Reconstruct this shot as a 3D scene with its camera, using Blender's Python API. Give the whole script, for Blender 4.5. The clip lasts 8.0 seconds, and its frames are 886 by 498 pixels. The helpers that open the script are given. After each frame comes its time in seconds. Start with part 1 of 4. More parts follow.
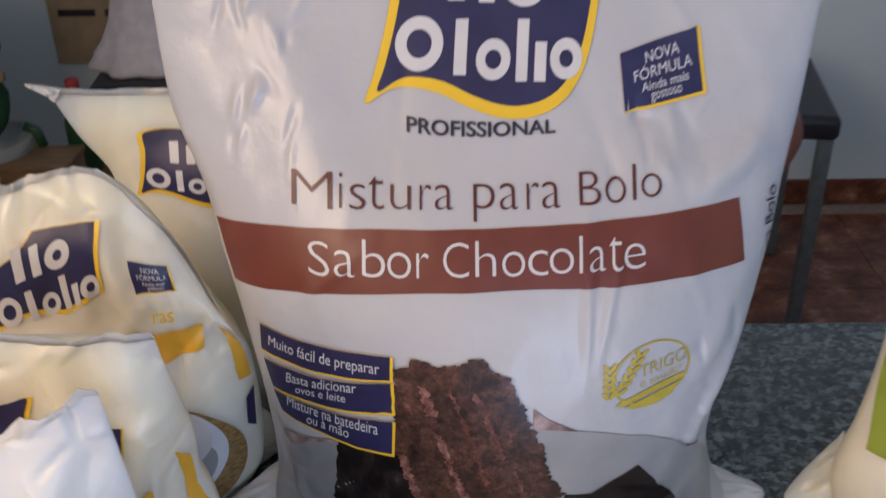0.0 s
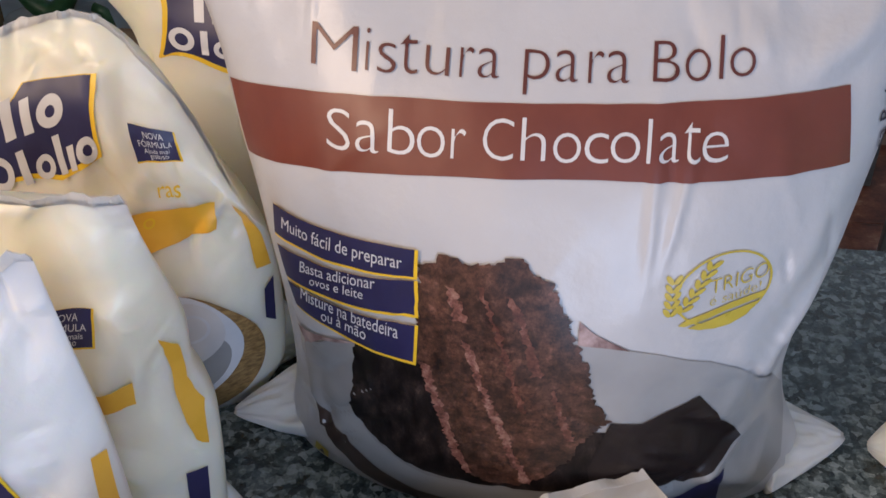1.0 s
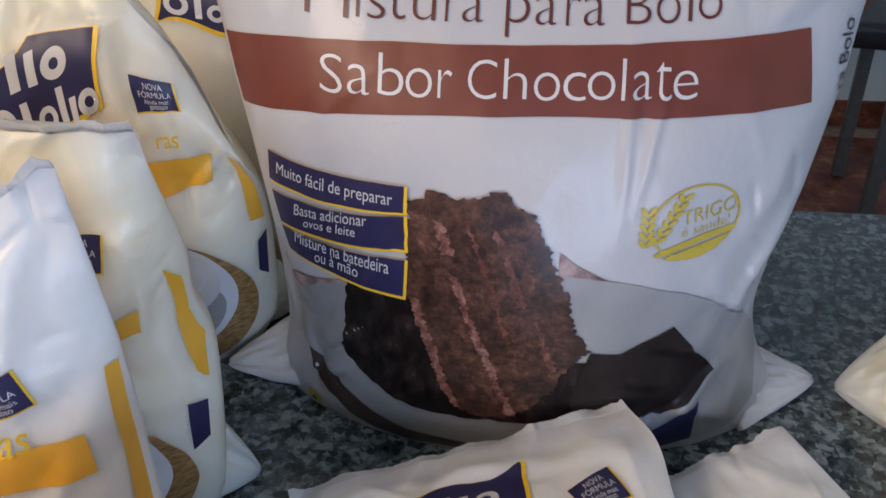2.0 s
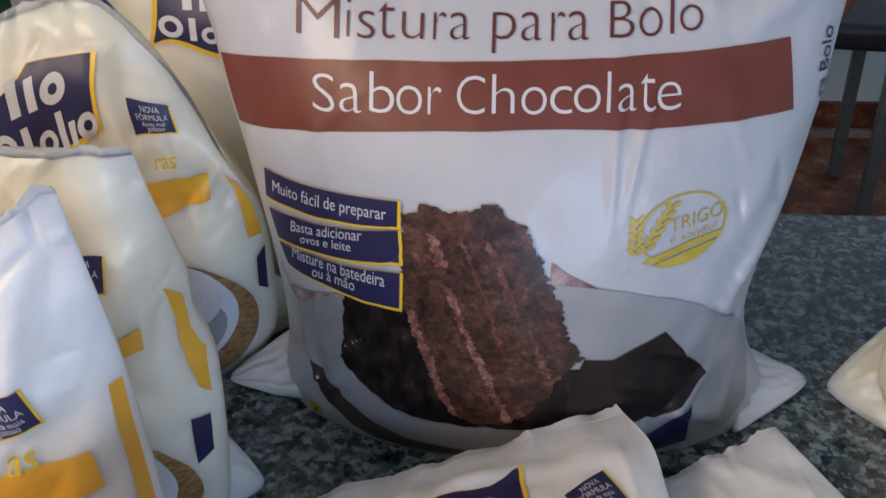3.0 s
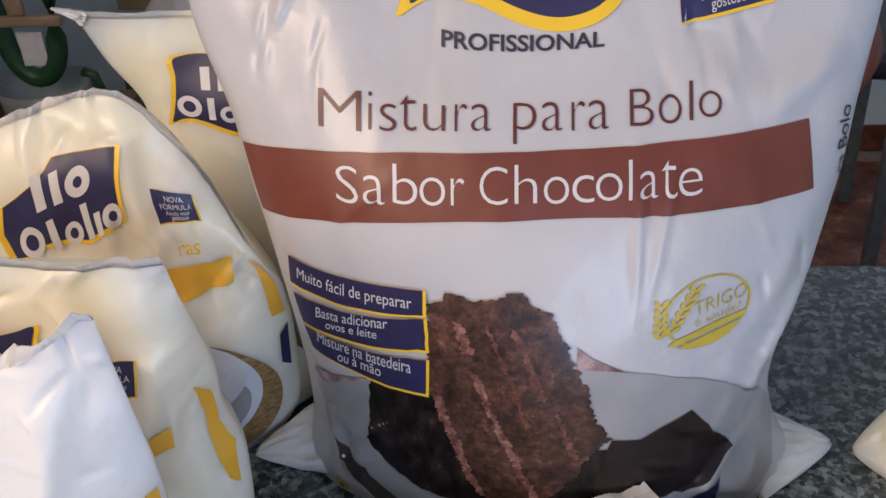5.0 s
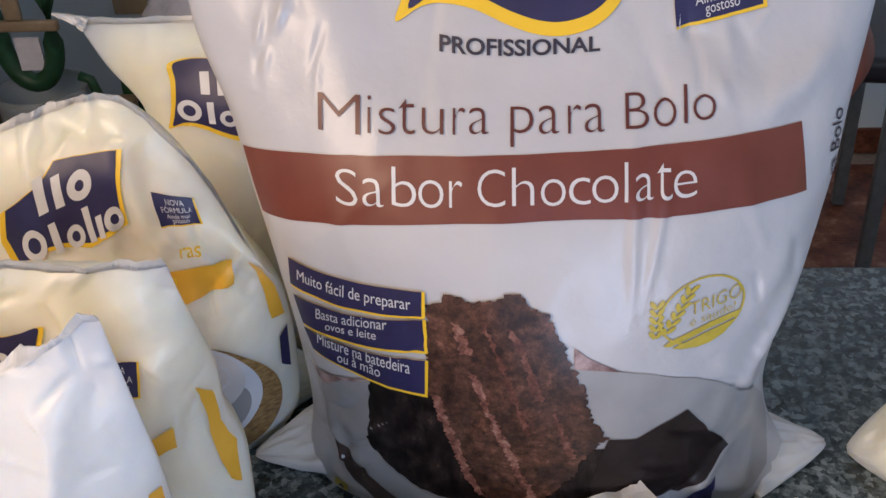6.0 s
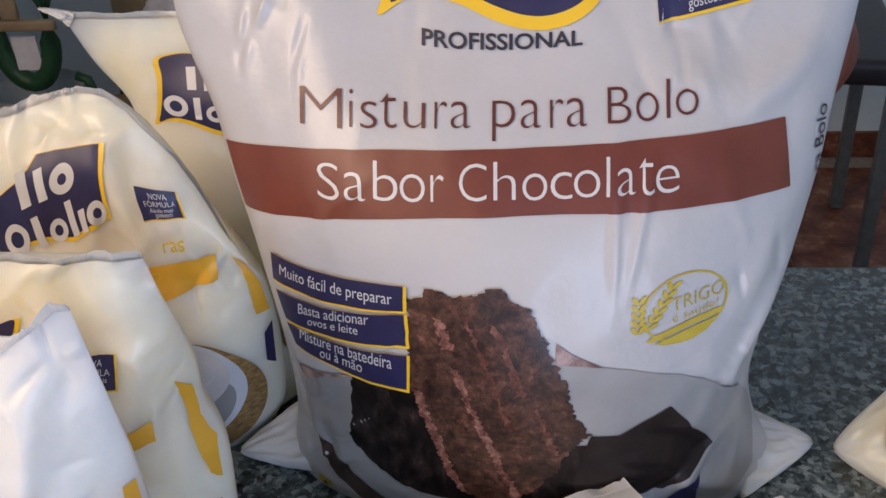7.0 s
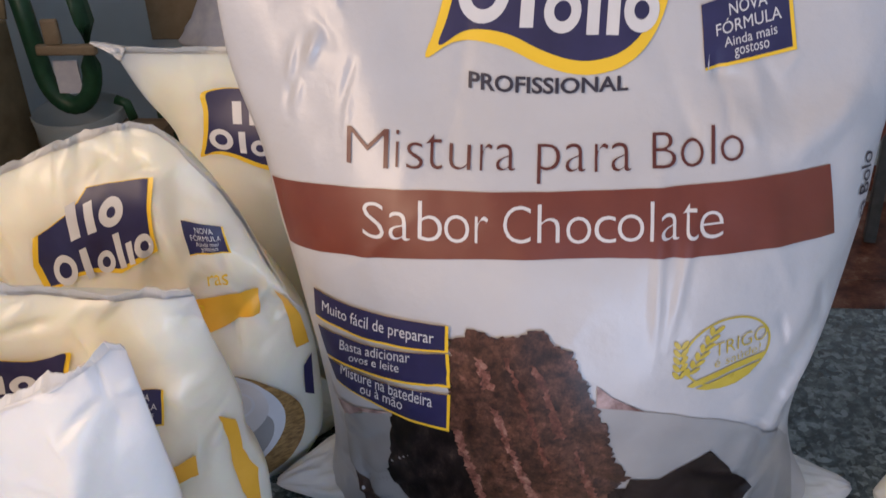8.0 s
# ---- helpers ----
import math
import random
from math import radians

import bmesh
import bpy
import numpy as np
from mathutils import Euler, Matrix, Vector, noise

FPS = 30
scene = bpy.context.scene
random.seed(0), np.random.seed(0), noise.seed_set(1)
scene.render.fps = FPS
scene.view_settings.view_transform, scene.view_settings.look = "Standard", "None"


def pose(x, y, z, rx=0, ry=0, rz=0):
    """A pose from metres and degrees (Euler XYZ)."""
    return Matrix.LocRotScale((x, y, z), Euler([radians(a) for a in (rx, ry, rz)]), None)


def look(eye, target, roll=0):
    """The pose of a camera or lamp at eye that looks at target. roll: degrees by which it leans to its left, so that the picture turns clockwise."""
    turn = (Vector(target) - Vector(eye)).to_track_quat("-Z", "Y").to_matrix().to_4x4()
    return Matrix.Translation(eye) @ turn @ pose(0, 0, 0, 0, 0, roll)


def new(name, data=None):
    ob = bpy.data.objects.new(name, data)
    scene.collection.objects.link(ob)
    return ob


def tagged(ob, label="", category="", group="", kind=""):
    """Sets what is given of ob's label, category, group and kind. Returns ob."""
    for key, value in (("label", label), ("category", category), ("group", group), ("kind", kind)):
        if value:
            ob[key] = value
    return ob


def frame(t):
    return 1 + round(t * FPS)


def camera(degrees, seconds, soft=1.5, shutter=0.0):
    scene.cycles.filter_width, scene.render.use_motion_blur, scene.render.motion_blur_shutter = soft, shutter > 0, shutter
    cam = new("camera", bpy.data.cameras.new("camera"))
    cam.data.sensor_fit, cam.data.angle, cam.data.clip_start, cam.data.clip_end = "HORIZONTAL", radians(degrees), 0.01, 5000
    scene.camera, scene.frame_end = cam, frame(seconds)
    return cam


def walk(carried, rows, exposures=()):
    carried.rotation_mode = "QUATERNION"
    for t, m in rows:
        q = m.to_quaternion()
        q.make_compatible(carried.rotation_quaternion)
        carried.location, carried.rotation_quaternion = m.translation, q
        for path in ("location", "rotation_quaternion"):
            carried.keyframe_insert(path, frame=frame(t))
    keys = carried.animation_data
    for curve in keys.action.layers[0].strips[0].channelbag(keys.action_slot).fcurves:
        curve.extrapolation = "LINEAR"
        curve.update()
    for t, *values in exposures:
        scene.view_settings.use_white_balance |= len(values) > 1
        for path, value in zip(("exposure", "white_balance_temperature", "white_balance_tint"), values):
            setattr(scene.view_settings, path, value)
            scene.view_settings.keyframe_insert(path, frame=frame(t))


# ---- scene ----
cam = camera(47.7, 8.0, 1.5, 0.5)
PATH = [
    (0, (0.037, 0.016, 1.479), (-0.008, 1.758, 0.498), -1.2),
    (0.5, (0.058, 0.085, 1.439), (-0.101, 1.756, 0.352), -1.1),
    (1, (0.056, 0.088, 1.415), (-0.139, 1.733, 0.294), -0.4),
    (2.5, (0.059, 0.024, 1.399), (-0.079, 1.688, 0.298), -0.3),
    (3, (0.062, 0.031, 1.408), (-0.098, 1.698, 0.315), -1.6),
    (3.5, (0.056, 0.038, 1.417), (-0.114, 1.713, 0.337), -2.4),
    (4, (0.057, 0.053, 1.445), (-0.122, 1.733, 0.375), -3.1),
    (4.5, (0.054, 0.052, 1.442), (-0.125, 1.737, 0.38), -3.2),
    (6, (0.051, 0.041, 1.446), (-0.116, 1.734, 0.394), -3.2),
    (6.5, (0.059, 0.042, 1.44), (-0.11, 1.738, 0.394), -3.2),
    (7, (0.062, 0.041, 1.44), (-0.107, 1.737, 0.394), -3.0),
    (7.5, (0.046, 0.042, 1.44), (-0.146, 1.747, 0.412), -2.8),
    (8, (0.053, 0.041, 1.451), (-0.17, 1.757, 0.448), -2.8),
]
EXPOSURES = [(0.0, -0.58, 6300, 21), (0.5, -0.36, 6300, 21), (1.0, -0.33, 6300, 21), (2.5, -0.56, 5900, 18), (3.5, -0.52, 6020, 18), (4.5, -0.37, 6280, 21), (7.0, -0.38, 6300, 21), (8.0, -0.46, 6340, 22)]
walk(cam, [(t, look(eye, target, roll)) for t, eye, target, roll in PATH], EXPOSURES)

# ---- world and light ----
world = bpy.data.worlds.new("sky")
scene.world = world
world.use_nodes = True
wn = world.node_tree.nodes
sky = wn.new("ShaderNodeTexSky")
sky.sky_type, sky.sun_disc = "NISHITA", False
sky.sun_elevation, sky.sun_rotation = radians(42), radians(200)
world.node_tree.links.new(sky.outputs[0], wn["Background"].inputs[0])
wn["Background"].inputs[1].default_value = 0.12
sun = new("sun", bpy.data.lights.new("sun", "SUN"))
sun.data.energy, sun.data.angle, sun.data.color = 3.0, radians(0.5), (1.0, 0.95, 0.88)
sun.matrix_world = look((-3, -2, 5), (0, 0, 0))


def opening_light(name, eye, target, w, h, watts, color):
    """An area lamp in an unseen opening of the room, standing in for daylight."""
    lamp = new(name, bpy.data.lights.new(name, "AREA"))
    lamp.data.shape, lamp.data.size, lamp.data.size_y = "RECTANGLE", w, h
    lamp.data.energy, lamp.data.color = watts, color
    lamp.matrix_world = look(eye, target)
    return lamp


opening_light("cool_door_light", (1.05, -2.17, 1.05), (0.05, 0.5, 1.05), 1.0, 2.0, 56, (0.52, 0.73, 1.0))
# warm lamp added to brighten the bags on the left; its window is unseen
opening_light("warm_added_light", (-1.42, -0.75, 2.12), (-0.1, 0.45, 1.1), 1.0, 0.9, 46, (1.0, 0.75, 0.47))

# ---- materials ----


def material(name, color, rough=0.5, metal=0.0, spec=0.5, coat=0.0):
    m = bpy.data.materials.new(name)
    m.use_nodes = True
    b = m.node_tree.nodes["Principled BSDF"]
    b.inputs["Base Color"].default_value = (*color, 1)
    b.inputs["Roughness"].default_value = rough
    b.inputs["Metallic"].default_value = metal
    b.inputs["Specular IOR Level"].default_value = spec
    b.inputs["Coat Weight"].default_value = coat
    return m


def node(m, kind, **values):
    n = m.node_tree.nodes.new(kind)
    for key, value in values.items():
        n.inputs[key.replace("_", " ")].default_value = value
    return n


def link(m, a, b):
    m.node_tree.links.new(a, b)


def noisy(m, scale, stops, detail=6.0, rough=0.6, bump=0.0, bump_scale=None, bump_distance=0.002, stretch=(1, 1, 1), kind="ShaderNodeTexNoise", crinkle=0.0, crinkle_strength=0.5, cloud=None, placed=False):
    """Colour from a noise through a ramp of (place, colour) stops, and fine relief, in metres of the object."""
    nt = m.node_tree
    b = nt.nodes["Principled BSDF"]
    co = nt.nodes.new("ShaderNodeTexCoord")
    mp = nt.nodes.new("ShaderNodeMapping")
    mp.inputs["Scale"].default_value = stretch
    if placed:
        link(m, nt.nodes.new("ShaderNodeNewGeometry").outputs["Position"], mp.inputs[0])
    else:
        link(m, co.outputs["Object"], mp.inputs[0])
    if stops:
        n = nt.nodes.new(kind)
        n.inputs["Scale"].default_value = scale
        if kind == "ShaderNodeTexNoise":
            n.inputs["Detail"].default_value = detail
            n.inputs["Roughness"].default_value = rough
        link(m, mp.outputs[0], n.inputs["Vector"])
        r = nt.nodes.new("ShaderNodeValToRGB")
        while len(r.color_ramp.elements) < len(stops):
            r.color_ramp.elements.new(0.5)
        for e, (p, c) in zip(r.color_ramp.elements, stops):
            e.position, e.color = p, (*c, 1)
        link(m, n.outputs[0], r.inputs[0])
        if cloud:
            n4 = nt.nodes.new("ShaderNodeTexNoise")
            n4.inputs["Scale"].default_value = cloud[0]
            n4.inputs["Detail"].default_value = 4
            link(m, co.outputs["Object"], n4.inputs["Vector"])
            rg = nt.nodes.new("ShaderNodeMapRange")
            rg.inputs["From Min"].default_value, rg.inputs["From Max"].default_value = 0.3, 0.7
            rg.inputs["To Min"].default_value, rg.inputs["To Max"].default_value = cloud[1], cloud[2]
            link(m, n4.outputs[0], rg.inputs["Value"])
            mul = nt.nodes.new("ShaderNodeVectorMath")
            mul.operation = "MULTIPLY"
            link(m, r.outputs[0], mul.inputs[0])
            link(m, rg.outputs[0], mul.inputs[1])
            link(m, mul.outputs[0], b.inputs["Base Color"])
        else:
            link(m, r.outputs[0], b.inputs["Base Color"])
    if bump:
        n2 = nt.nodes.new("ShaderNodeTexNoise")
        n2.inputs["Scale"].default_value = bump_scale or scale
        n2.inputs["Detail"].default_value = 5
        link(m, mp.outputs[0], n2.inputs["Vector"])
        if crinkle:
            n3 = nt.nodes.new("ShaderNodeTexNoise")
            n3.noise_type = "RIDGED_MULTIFRACTAL"
            n3.inputs["Scale"].default_value = crinkle
            n3.inputs["Detail"].default_value = 3
            n3.inputs["Distortion"].default_value = 0.6
            link(m, mp.outputs[0], n3.inputs["Vector"])
            b3 = nt.nodes.new("ShaderNodeBump")
            b3.inputs["Strength"].default_value = crinkle_strength
            b3.inputs["Distance"].default_value = 0.003
            link(m, n3.outputs[0], b3.inputs["Height"])
        bp = nt.nodes.new("ShaderNodeBump")
        if crinkle:
            link(m, b3.outputs[0], bp.inputs["Normal"])
        bp.inputs["Strength"].default_value = bump
        bp.inputs["Distance"].default_value = bump_distance
        link(m, n2.outputs[0], bp.inputs["Height"])
        link(m, bp.outputs[0], b.inputs["Normal"])
    return m


M = {}
M["film"] = noisy(material("white_bag_film", (0.75, 0.735, 0.70), 0.38, spec=0.45), 9, [(0.3, (0.72, 0.705, 0.665)), (0.7, (0.77, 0.755, 0.72))], bump=0.5, bump_scale=130, bump_distance=0.0008, crinkle=40, crinkle_strength=0.4)
M["film_big"] = noisy(material("large_bag_film", (0.48, 0.47, 0.475), 0.31, spec=0.45), 9, [(0.3, (0.455, 0.445, 0.45)), (0.7, (0.505, 0.495, 0.50))], bump=0.5, bump_scale=160, bump_distance=0.0006, crinkle=24, crinkle_strength=0.3)
M["film_cream"] = noisy(material("cream_bag_film", (0.82, 0.75, 0.58), 0.33, spec=0.5), 9, [(0.3, (0.81, 0.74, 0.57)), (0.7, (0.85, 0.79, 0.64))], bump=0.4, bump_scale=160, bump_distance=0.0006, crinkle=34, crinkle_strength=0.3)
for key, weight in (("film_cream", 0.8), ("film", 0.45)):
    b = M[key].node_tree.nodes["Principled BSDF"]
    b.inputs["Subsurface Weight"].default_value, b.inputs["Subsurface Scale"].default_value = weight, 0.05
    b.inputs["Subsurface Radius"].default_value = (1.0, 0.8, 0.5)
M["brown"] = noisy(material("brown_ink", (0.14, 0.03, 0.02), 0.42), 30, [(0.3, (0.135, 0.028, 0.015)), (0.7, (0.168, 0.037, 0.020))], bump=0.3, bump_scale=55, bump_distance=0.001)
M["navy"] = noisy(material("navy_ink", (0.02, 0.018, 0.10), 0.42), 30, [(0.3, (0.015, 0.013, 0.055)), (0.7, (0.024, 0.021, 0.082))], bump=0.3, bump_scale=55, bump_distance=0.001)
M["yellow"] = material("yellow_ink", (0.80, 0.50, 0.02), 0.4)
M["orange"] = noisy(material("orange_ink", (0.80, 0.40, 0.03), 0.4), 25, [(0.3, (0.74, 0.36, 0.02)), (0.7, (0.83, 0.44, 0.05))], bump=0.3, bump_scale=60, bump_distance=0.001)
M["white_ink"] = noisy(material("white_ink", (0.6, 0.58, 0.57), 0.4), 30, [(0.3, (0.57, 0.555, 0.55)), (0.7, (0.63, 0.61, 0.60))])
M["text_brown"] = material("text_brown_ink", (0.10, 0.022, 0.016), 0.4)
M["text_dark"] = material("text_dark_ink", (0.03, 0.025, 0.04), 0.4)
M["lime"] = noisy(material("seal_yellow_ink", (0.50, 0.38, 0.04), 0.4), 60, [(0.3, (0.47, 0.35, 0.03)), (0.7, (0.54, 0.41, 0.06))])
M["cake"] = noisy(material("printed_cake_crumb", (0.1, 0.04, 0.02), 0.42), 150, [(0.37, (0.010, 0.004, 0.003)), (0.46, (0.040, 0.016, 0.010)), (0.56, (0.078, 0.032, 0.020)), (0.68, (0.17, 0.080, 0.055))], detail=8, rough=0.8, cloud=(60, 0.45, 1.65))
M["icing"] = noisy(material("printed_icing", (0.014, 0.010, 0.010), 0.38, spec=0.22), 60, [(0.40, (0.004, 0.003, 0.003)), (0.50, (0.012, 0.008, 0.008)), (0.60, (0.030, 0.020, 0.018)), (0.72, (0.10, 0.06, 0.05))], detail=9, rough=0.75, stretch=(1.6, 1, 0.8))
M["cream_layer"] = noisy(material("printed_cream_layer", (0.3, 0.14, 0.1), 0.42), 150, [(0.36, (0.05, 0.016, 0.011)), (0.50, (0.17, 0.065, 0.048)), (0.68, (0.38, 0.22, 0.17))], detail=8, rough=0.75)
M["cream_smear"] = noisy(material("printed_cream_smear", (0.2, 0.08, 0.05), 0.42), 120, [(0.38, (0.05, 0.015, 0.01)), (0.52, (0.13, 0.045, 0.03)), (0.72, (0.30, 0.15, 0.11))], detail=8, rough=0.75)
M["choc"] = noisy(material("printed_chocolate", (0.016, 0.011, 0.011), 0.38, spec=0.25), 25, [(0.35, (0.011, 0.007, 0.007)), (0.7, (0.024, 0.016, 0.015))])
M["table_print"] = noisy(material("printed_table", (0.05, 0.03, 0.024), 0.4), 25, [(0.35, (0.026, 0.016, 0.013)), (0.7, (0.085, 0.048, 0.038))])
M["plate_print"] = noisy(material("printed_plate", (0.31, 0.30, 0.295), 0.34), 6, [(0.3, (0.275, 0.27, 0.27)), (0.7, (0.34, 0.33, 0.325))], bump=0.3, bump_scale=55, bump_distance=0.001, cloud=(14, 0.85, 1.12))
M["plate_light"] = noisy(material("printed_plate_rim", (0.32, 0.32, 0.32), 0.32), 6, [(0.3, (0.27, 0.27, 0.275)), (0.7, (0.38, 0.38, 0.385))], bump=0.3, bump_scale=55, bump_distance=0.001)
M["shaving"] = noisy(material("printed_shaving", (0.3, 0.16, 0.14), 0.4), 60, [(0.35, (0.12, 0.05, 0.04)), (0.65, (0.5, 0.36, 0.34))])
M["wicker"] = noisy(material("printed_wicker", (0.3, 0.17, 0.06), 0.4), 150, [(0.35, (0.15, 0.075, 0.02)), (0.65, (0.40, 0.24, 0.09))], stretch=(1, 1, 2.5))
M["dish_print"] = noisy(material("printed_dish", (0.66, 0.66, 0.68), 0.36), 14, [(0.3, (0.56, 0.57, 0.60)), (0.7, (0.74, 0.74, 0.76))])
M["granite"] = material("dark_green_granite", (0.05, 0.06, 0.06), 0.18, spec=0.5)


def granite(m):
    """Crystals of several greys, clouded at a larger scale."""
    nt = m.node_tree
    co = nt.nodes.new("ShaderNodeTexCoord")
    warp = node(m, "ShaderNodeTexNoise", Scale=90.0, Detail=2.0)
    mix = nt.nodes.new("ShaderNodeVectorMath")
    mix.operation = "MULTIPLY_ADD"
    mix.inputs[1].default_value = (0.012, 0.012, 0.012)
    link(m, co.outputs["Object"], warp.inputs["Vector"])
    link(m, warp.outputs["Color"], mix.inputs[0])
    link(m, co.outputs["Object"], mix.inputs[2])
    cells = node(m, "ShaderNodeTexVoronoi", Scale=190.0)
    link(m, mix.outputs[0], cells.inputs["Vector"])
    cloud = node(m, "ShaderNodeTexNoise", Scale=70.0, Detail=8.0, Roughness=0.75)
    link(m, co.outputs["Object"], cloud.inputs["Vector"])
    grey = nt.nodes.new("ShaderNodeSeparateColor")
    link(m, cells.outputs["Color"], grey.inputs[0])
    add = nt.nodes.new("ShaderNodeMath")
    add.operation = "MULTIPLY_ADD"
    add.inputs[1].default_value = 0.30
    link(m, grey.outputs[0], add.inputs[0])
    link(m, cloud.outputs[0], add.inputs[2])
    ramp = nt.nodes.new("ShaderNodeValToRGB")
    stops = [(0.44, (0.009, 0.014, 0.016)), (0.56, (0.034, 0.049, 0.053)), (0.68, (0.095, 0.125, 0.130)), (0.82, (0.25, 0.30, 0.31))]
    while len(ramp.color_ramp.elements) < len(stops):
        ramp.color_ramp.elements.new(0.5)
    for e, (p, c) in zip(ramp.color_ramp.elements, stops):
        e.position, e.color = p, (*c, 1)
    link(m, add.outputs[0], ramp.inputs[0])
    link(m, ramp.outputs[0], nt.nodes["Principled BSDF"].inputs["Base Color"])


granite(M["granite"])
M["wall"] = noisy(material("wall_paint", (0.62, 0.71, 0.74), 0.7), 3, [(0.3, (0.68, 0.79, 0.84)), (0.7, (0.73, 0.84, 0.88))], bump=0.15, bump_scale=90, bump_distance=0.001)
M["ceiling"] = noisy(material("ceiling_paint", (0.8, 0.79, 0.76), 0.8), 3, [(0.3, (0.76, 0.75, 0.72)), (0.7, (0.82, 0.81, 0.78))])
M["tile"] = noisy(material("red_marbled_tile", (0.2, 0.07, 0.04), 0.3), 11, [(0.36, (0.06, 0.018, 0.010)), (0.47, (0.15, 0.046, 0.025)), (0.57, (0.25, 0.095, 0.055)), (0.68, (0.46, 0.29, 0.21))], detail=9, rough=0.75, placed=True)
M["grout"] = noisy(material("floor_grout", (0.3, 0.24, 0.2), 0.85), 60, [(0.3, (0.25, 0.19, 0.15)), (0.7, (0.36, 0.29, 0.24))])
M["plaster"] = noisy(material("counter_base_plaster", (0.6, 0.6, 0.58), 0.8), 12, [(0.3, (0.55, 0.55, 0.53)), (0.7, (0.65, 0.65, 0.63))])
M["steel"] = noisy(material("grey_painted_steel", (0.12, 0.15, 0.17), 0.4, metal=0.3), 40, [(0.3, (0.10, 0.13, 0.15)), (0.7, (0.16, 0.19, 0.21))])
M["vinyl"] = noisy(material("black_vinyl", (0.012, 0.014, 0.02), 0.42), 60, [(0.3, (0.010, 0.012, 0.018)), (0.7, (0.018, 0.02, 0.028))], bump=0.2, bump_scale=220, bump_distance=0.0006)
M["wood"] = noisy(material("brown_wood", (0.2, 0.12, 0.06), 0.5), 12, [(0.3, (0.13, 0.075, 0.035)), (0.7, (0.26, 0.16, 0.08))], stretch=(1, 8, 8))
M["kraft"] = noisy(material("kraft_board", (0.24, 0.17, 0.10), 0.8), 20, [(0.3, (0.34, 0.26, 0.16)), (0.7, (0.44, 0.34, 0.22))])
M["cloth"] = noisy(material("white_cloth", (0.66, 0.64, 0.68), 0.85), 25, [(0.35, (0.66, 0.64, 0.72)), (0.65, (0.80, 0.78, 0.82))])
M["green"] = noisy(material("green_ribbon", (0.015, 0.07, 0.03), 0.45), 30, [(0.3, (0.01, 0.05, 0.02)), (0.7, (0.02, 0.09, 0.04))])
M["green_print"] = noisy(material("green_ink", (0.25, 0.32, 0.03), 0.4), 25, [(0.3, (0.22, 0.28, 0.02)), (0.7, (0.32, 0.38, 0.05))])
M["straw"] = noisy(material("pale_wood", (0.3, 0.22, 0.13), 0.6), 20, [(0.3, (0.24, 0.17, 0.10)), (0.7, (0.36, 0.27, 0.17))])
M["frosted"] = material("frosted_plastic", (0.75, 0.82, 0.84), 0.45)
M["frosted"].node_tree.nodes["Principled BSDF"].inputs["Transmission Weight"].default_value = 0.7
M["fin"] = noisy(material("brown_gusset_ink", (0.12, 0.03, 0.02), 0.4), 30, [(0.3, (0.10, 0.024, 0.014)), (0.7, (0.14, 0.034, 0.02))])
M["carton"] = noisy(material("old_cardboard", (0.2, 0.15, 0.08), 0.8), 14, [(0.3, (0.15, 0.11, 0.055)), (0.7, (0.24, 0.18, 0.10))], cloud=(5, 0.75, 1.2))
M["red"] = material("red_plastic", (0.35, 0.02, 0.015), 0.4)

# ---- building helpers ----


def part(name, bm, mat, parent=None, label="", smooth=True):
    """Links a bmesh as one mesh object, under a thing or a part."""
    me = bpy.data.meshes.new(name)
    bm.to_mesh(me)
    bm.free()
    me.materials.append(mat)
    if smooth:
        me.polygons.foreach_set("use_smooth", [True] * len(me.polygons))
    ob = new(name, me)
    if parent is not None:
        ob.parent = parent
    return tagged(ob, label)


def box(x0, y0, z0, x1, y1, z1, bevel=0.0, segments=2):
    bm = bmesh.new()
    bmesh.ops.create_cube(bm, size=1, matrix=Matrix.LocRotScale(((x0 + x1) / 2, (y0 + y1) / 2, (z0 + z1) / 2), None, (x1 - x0, y1 - y0, z1 - z0)))
    if bevel:
        bmesh.ops.bevel(bm, geom=bm.edges[:], offset=bevel, segments=segments, affect="EDGES", profile=0.6)
    return bm


def lathe(profile, segments=28):
    """A turned body from (radius, height) pairs."""
    bm = bmesh.new()
    rings = []
    for r, z in profile:
        rings.append([bm.verts.new((r * math.cos(2 * math.pi * i / segments), r * math.sin(2 * math.pi * i / segments), z)) for i in range(segments)])
    for a, b in zip(rings, rings[1:]):
        for i in range(segments):
            bm.faces.new((a[i], a[(i + 1) % segments], b[(i + 1) % segments], b[i]))
    bm.faces.new(rings[0][::-1])
    bm.faces.new(rings[-1])
    return bm


def rod(points, radius, segments=10):
    """A round bar through the points."""
    bm = bmesh.new()
    pts = [Vector(p) for p in points]
    rings = []
    for i, p in enumerate(pts):
        way = (pts[min(i + 1, len(pts) - 1)] - pts[max(i - 1, 0)]).normalized()
        q = way.to_track_quat("Z", "Y")
        rings.append([bm.verts.new(p + q @ Vector((radius * math.cos(2 * math.pi * k / segments), radius * math.sin(2 * math.pi * k / segments), 0))) for k in range(segments)])
    for a, b in zip(rings, rings[1:]):
        for k in range(segments):
            bm.faces.new((a[k], a[(k + 1) % segments], b[(k + 1) % segments], b[k]))
    bm.faces.new(rings[0][::-1])
    bm.faces.new(rings[-1])
    return bm


def thing(name, m, label, category, group="", kind=""):
    ob = new(name)
    ob.matrix_world = m
    return tagged(ob, label, category, group, kind)


# ---- bags: one form for the body and all that is printed on it ----


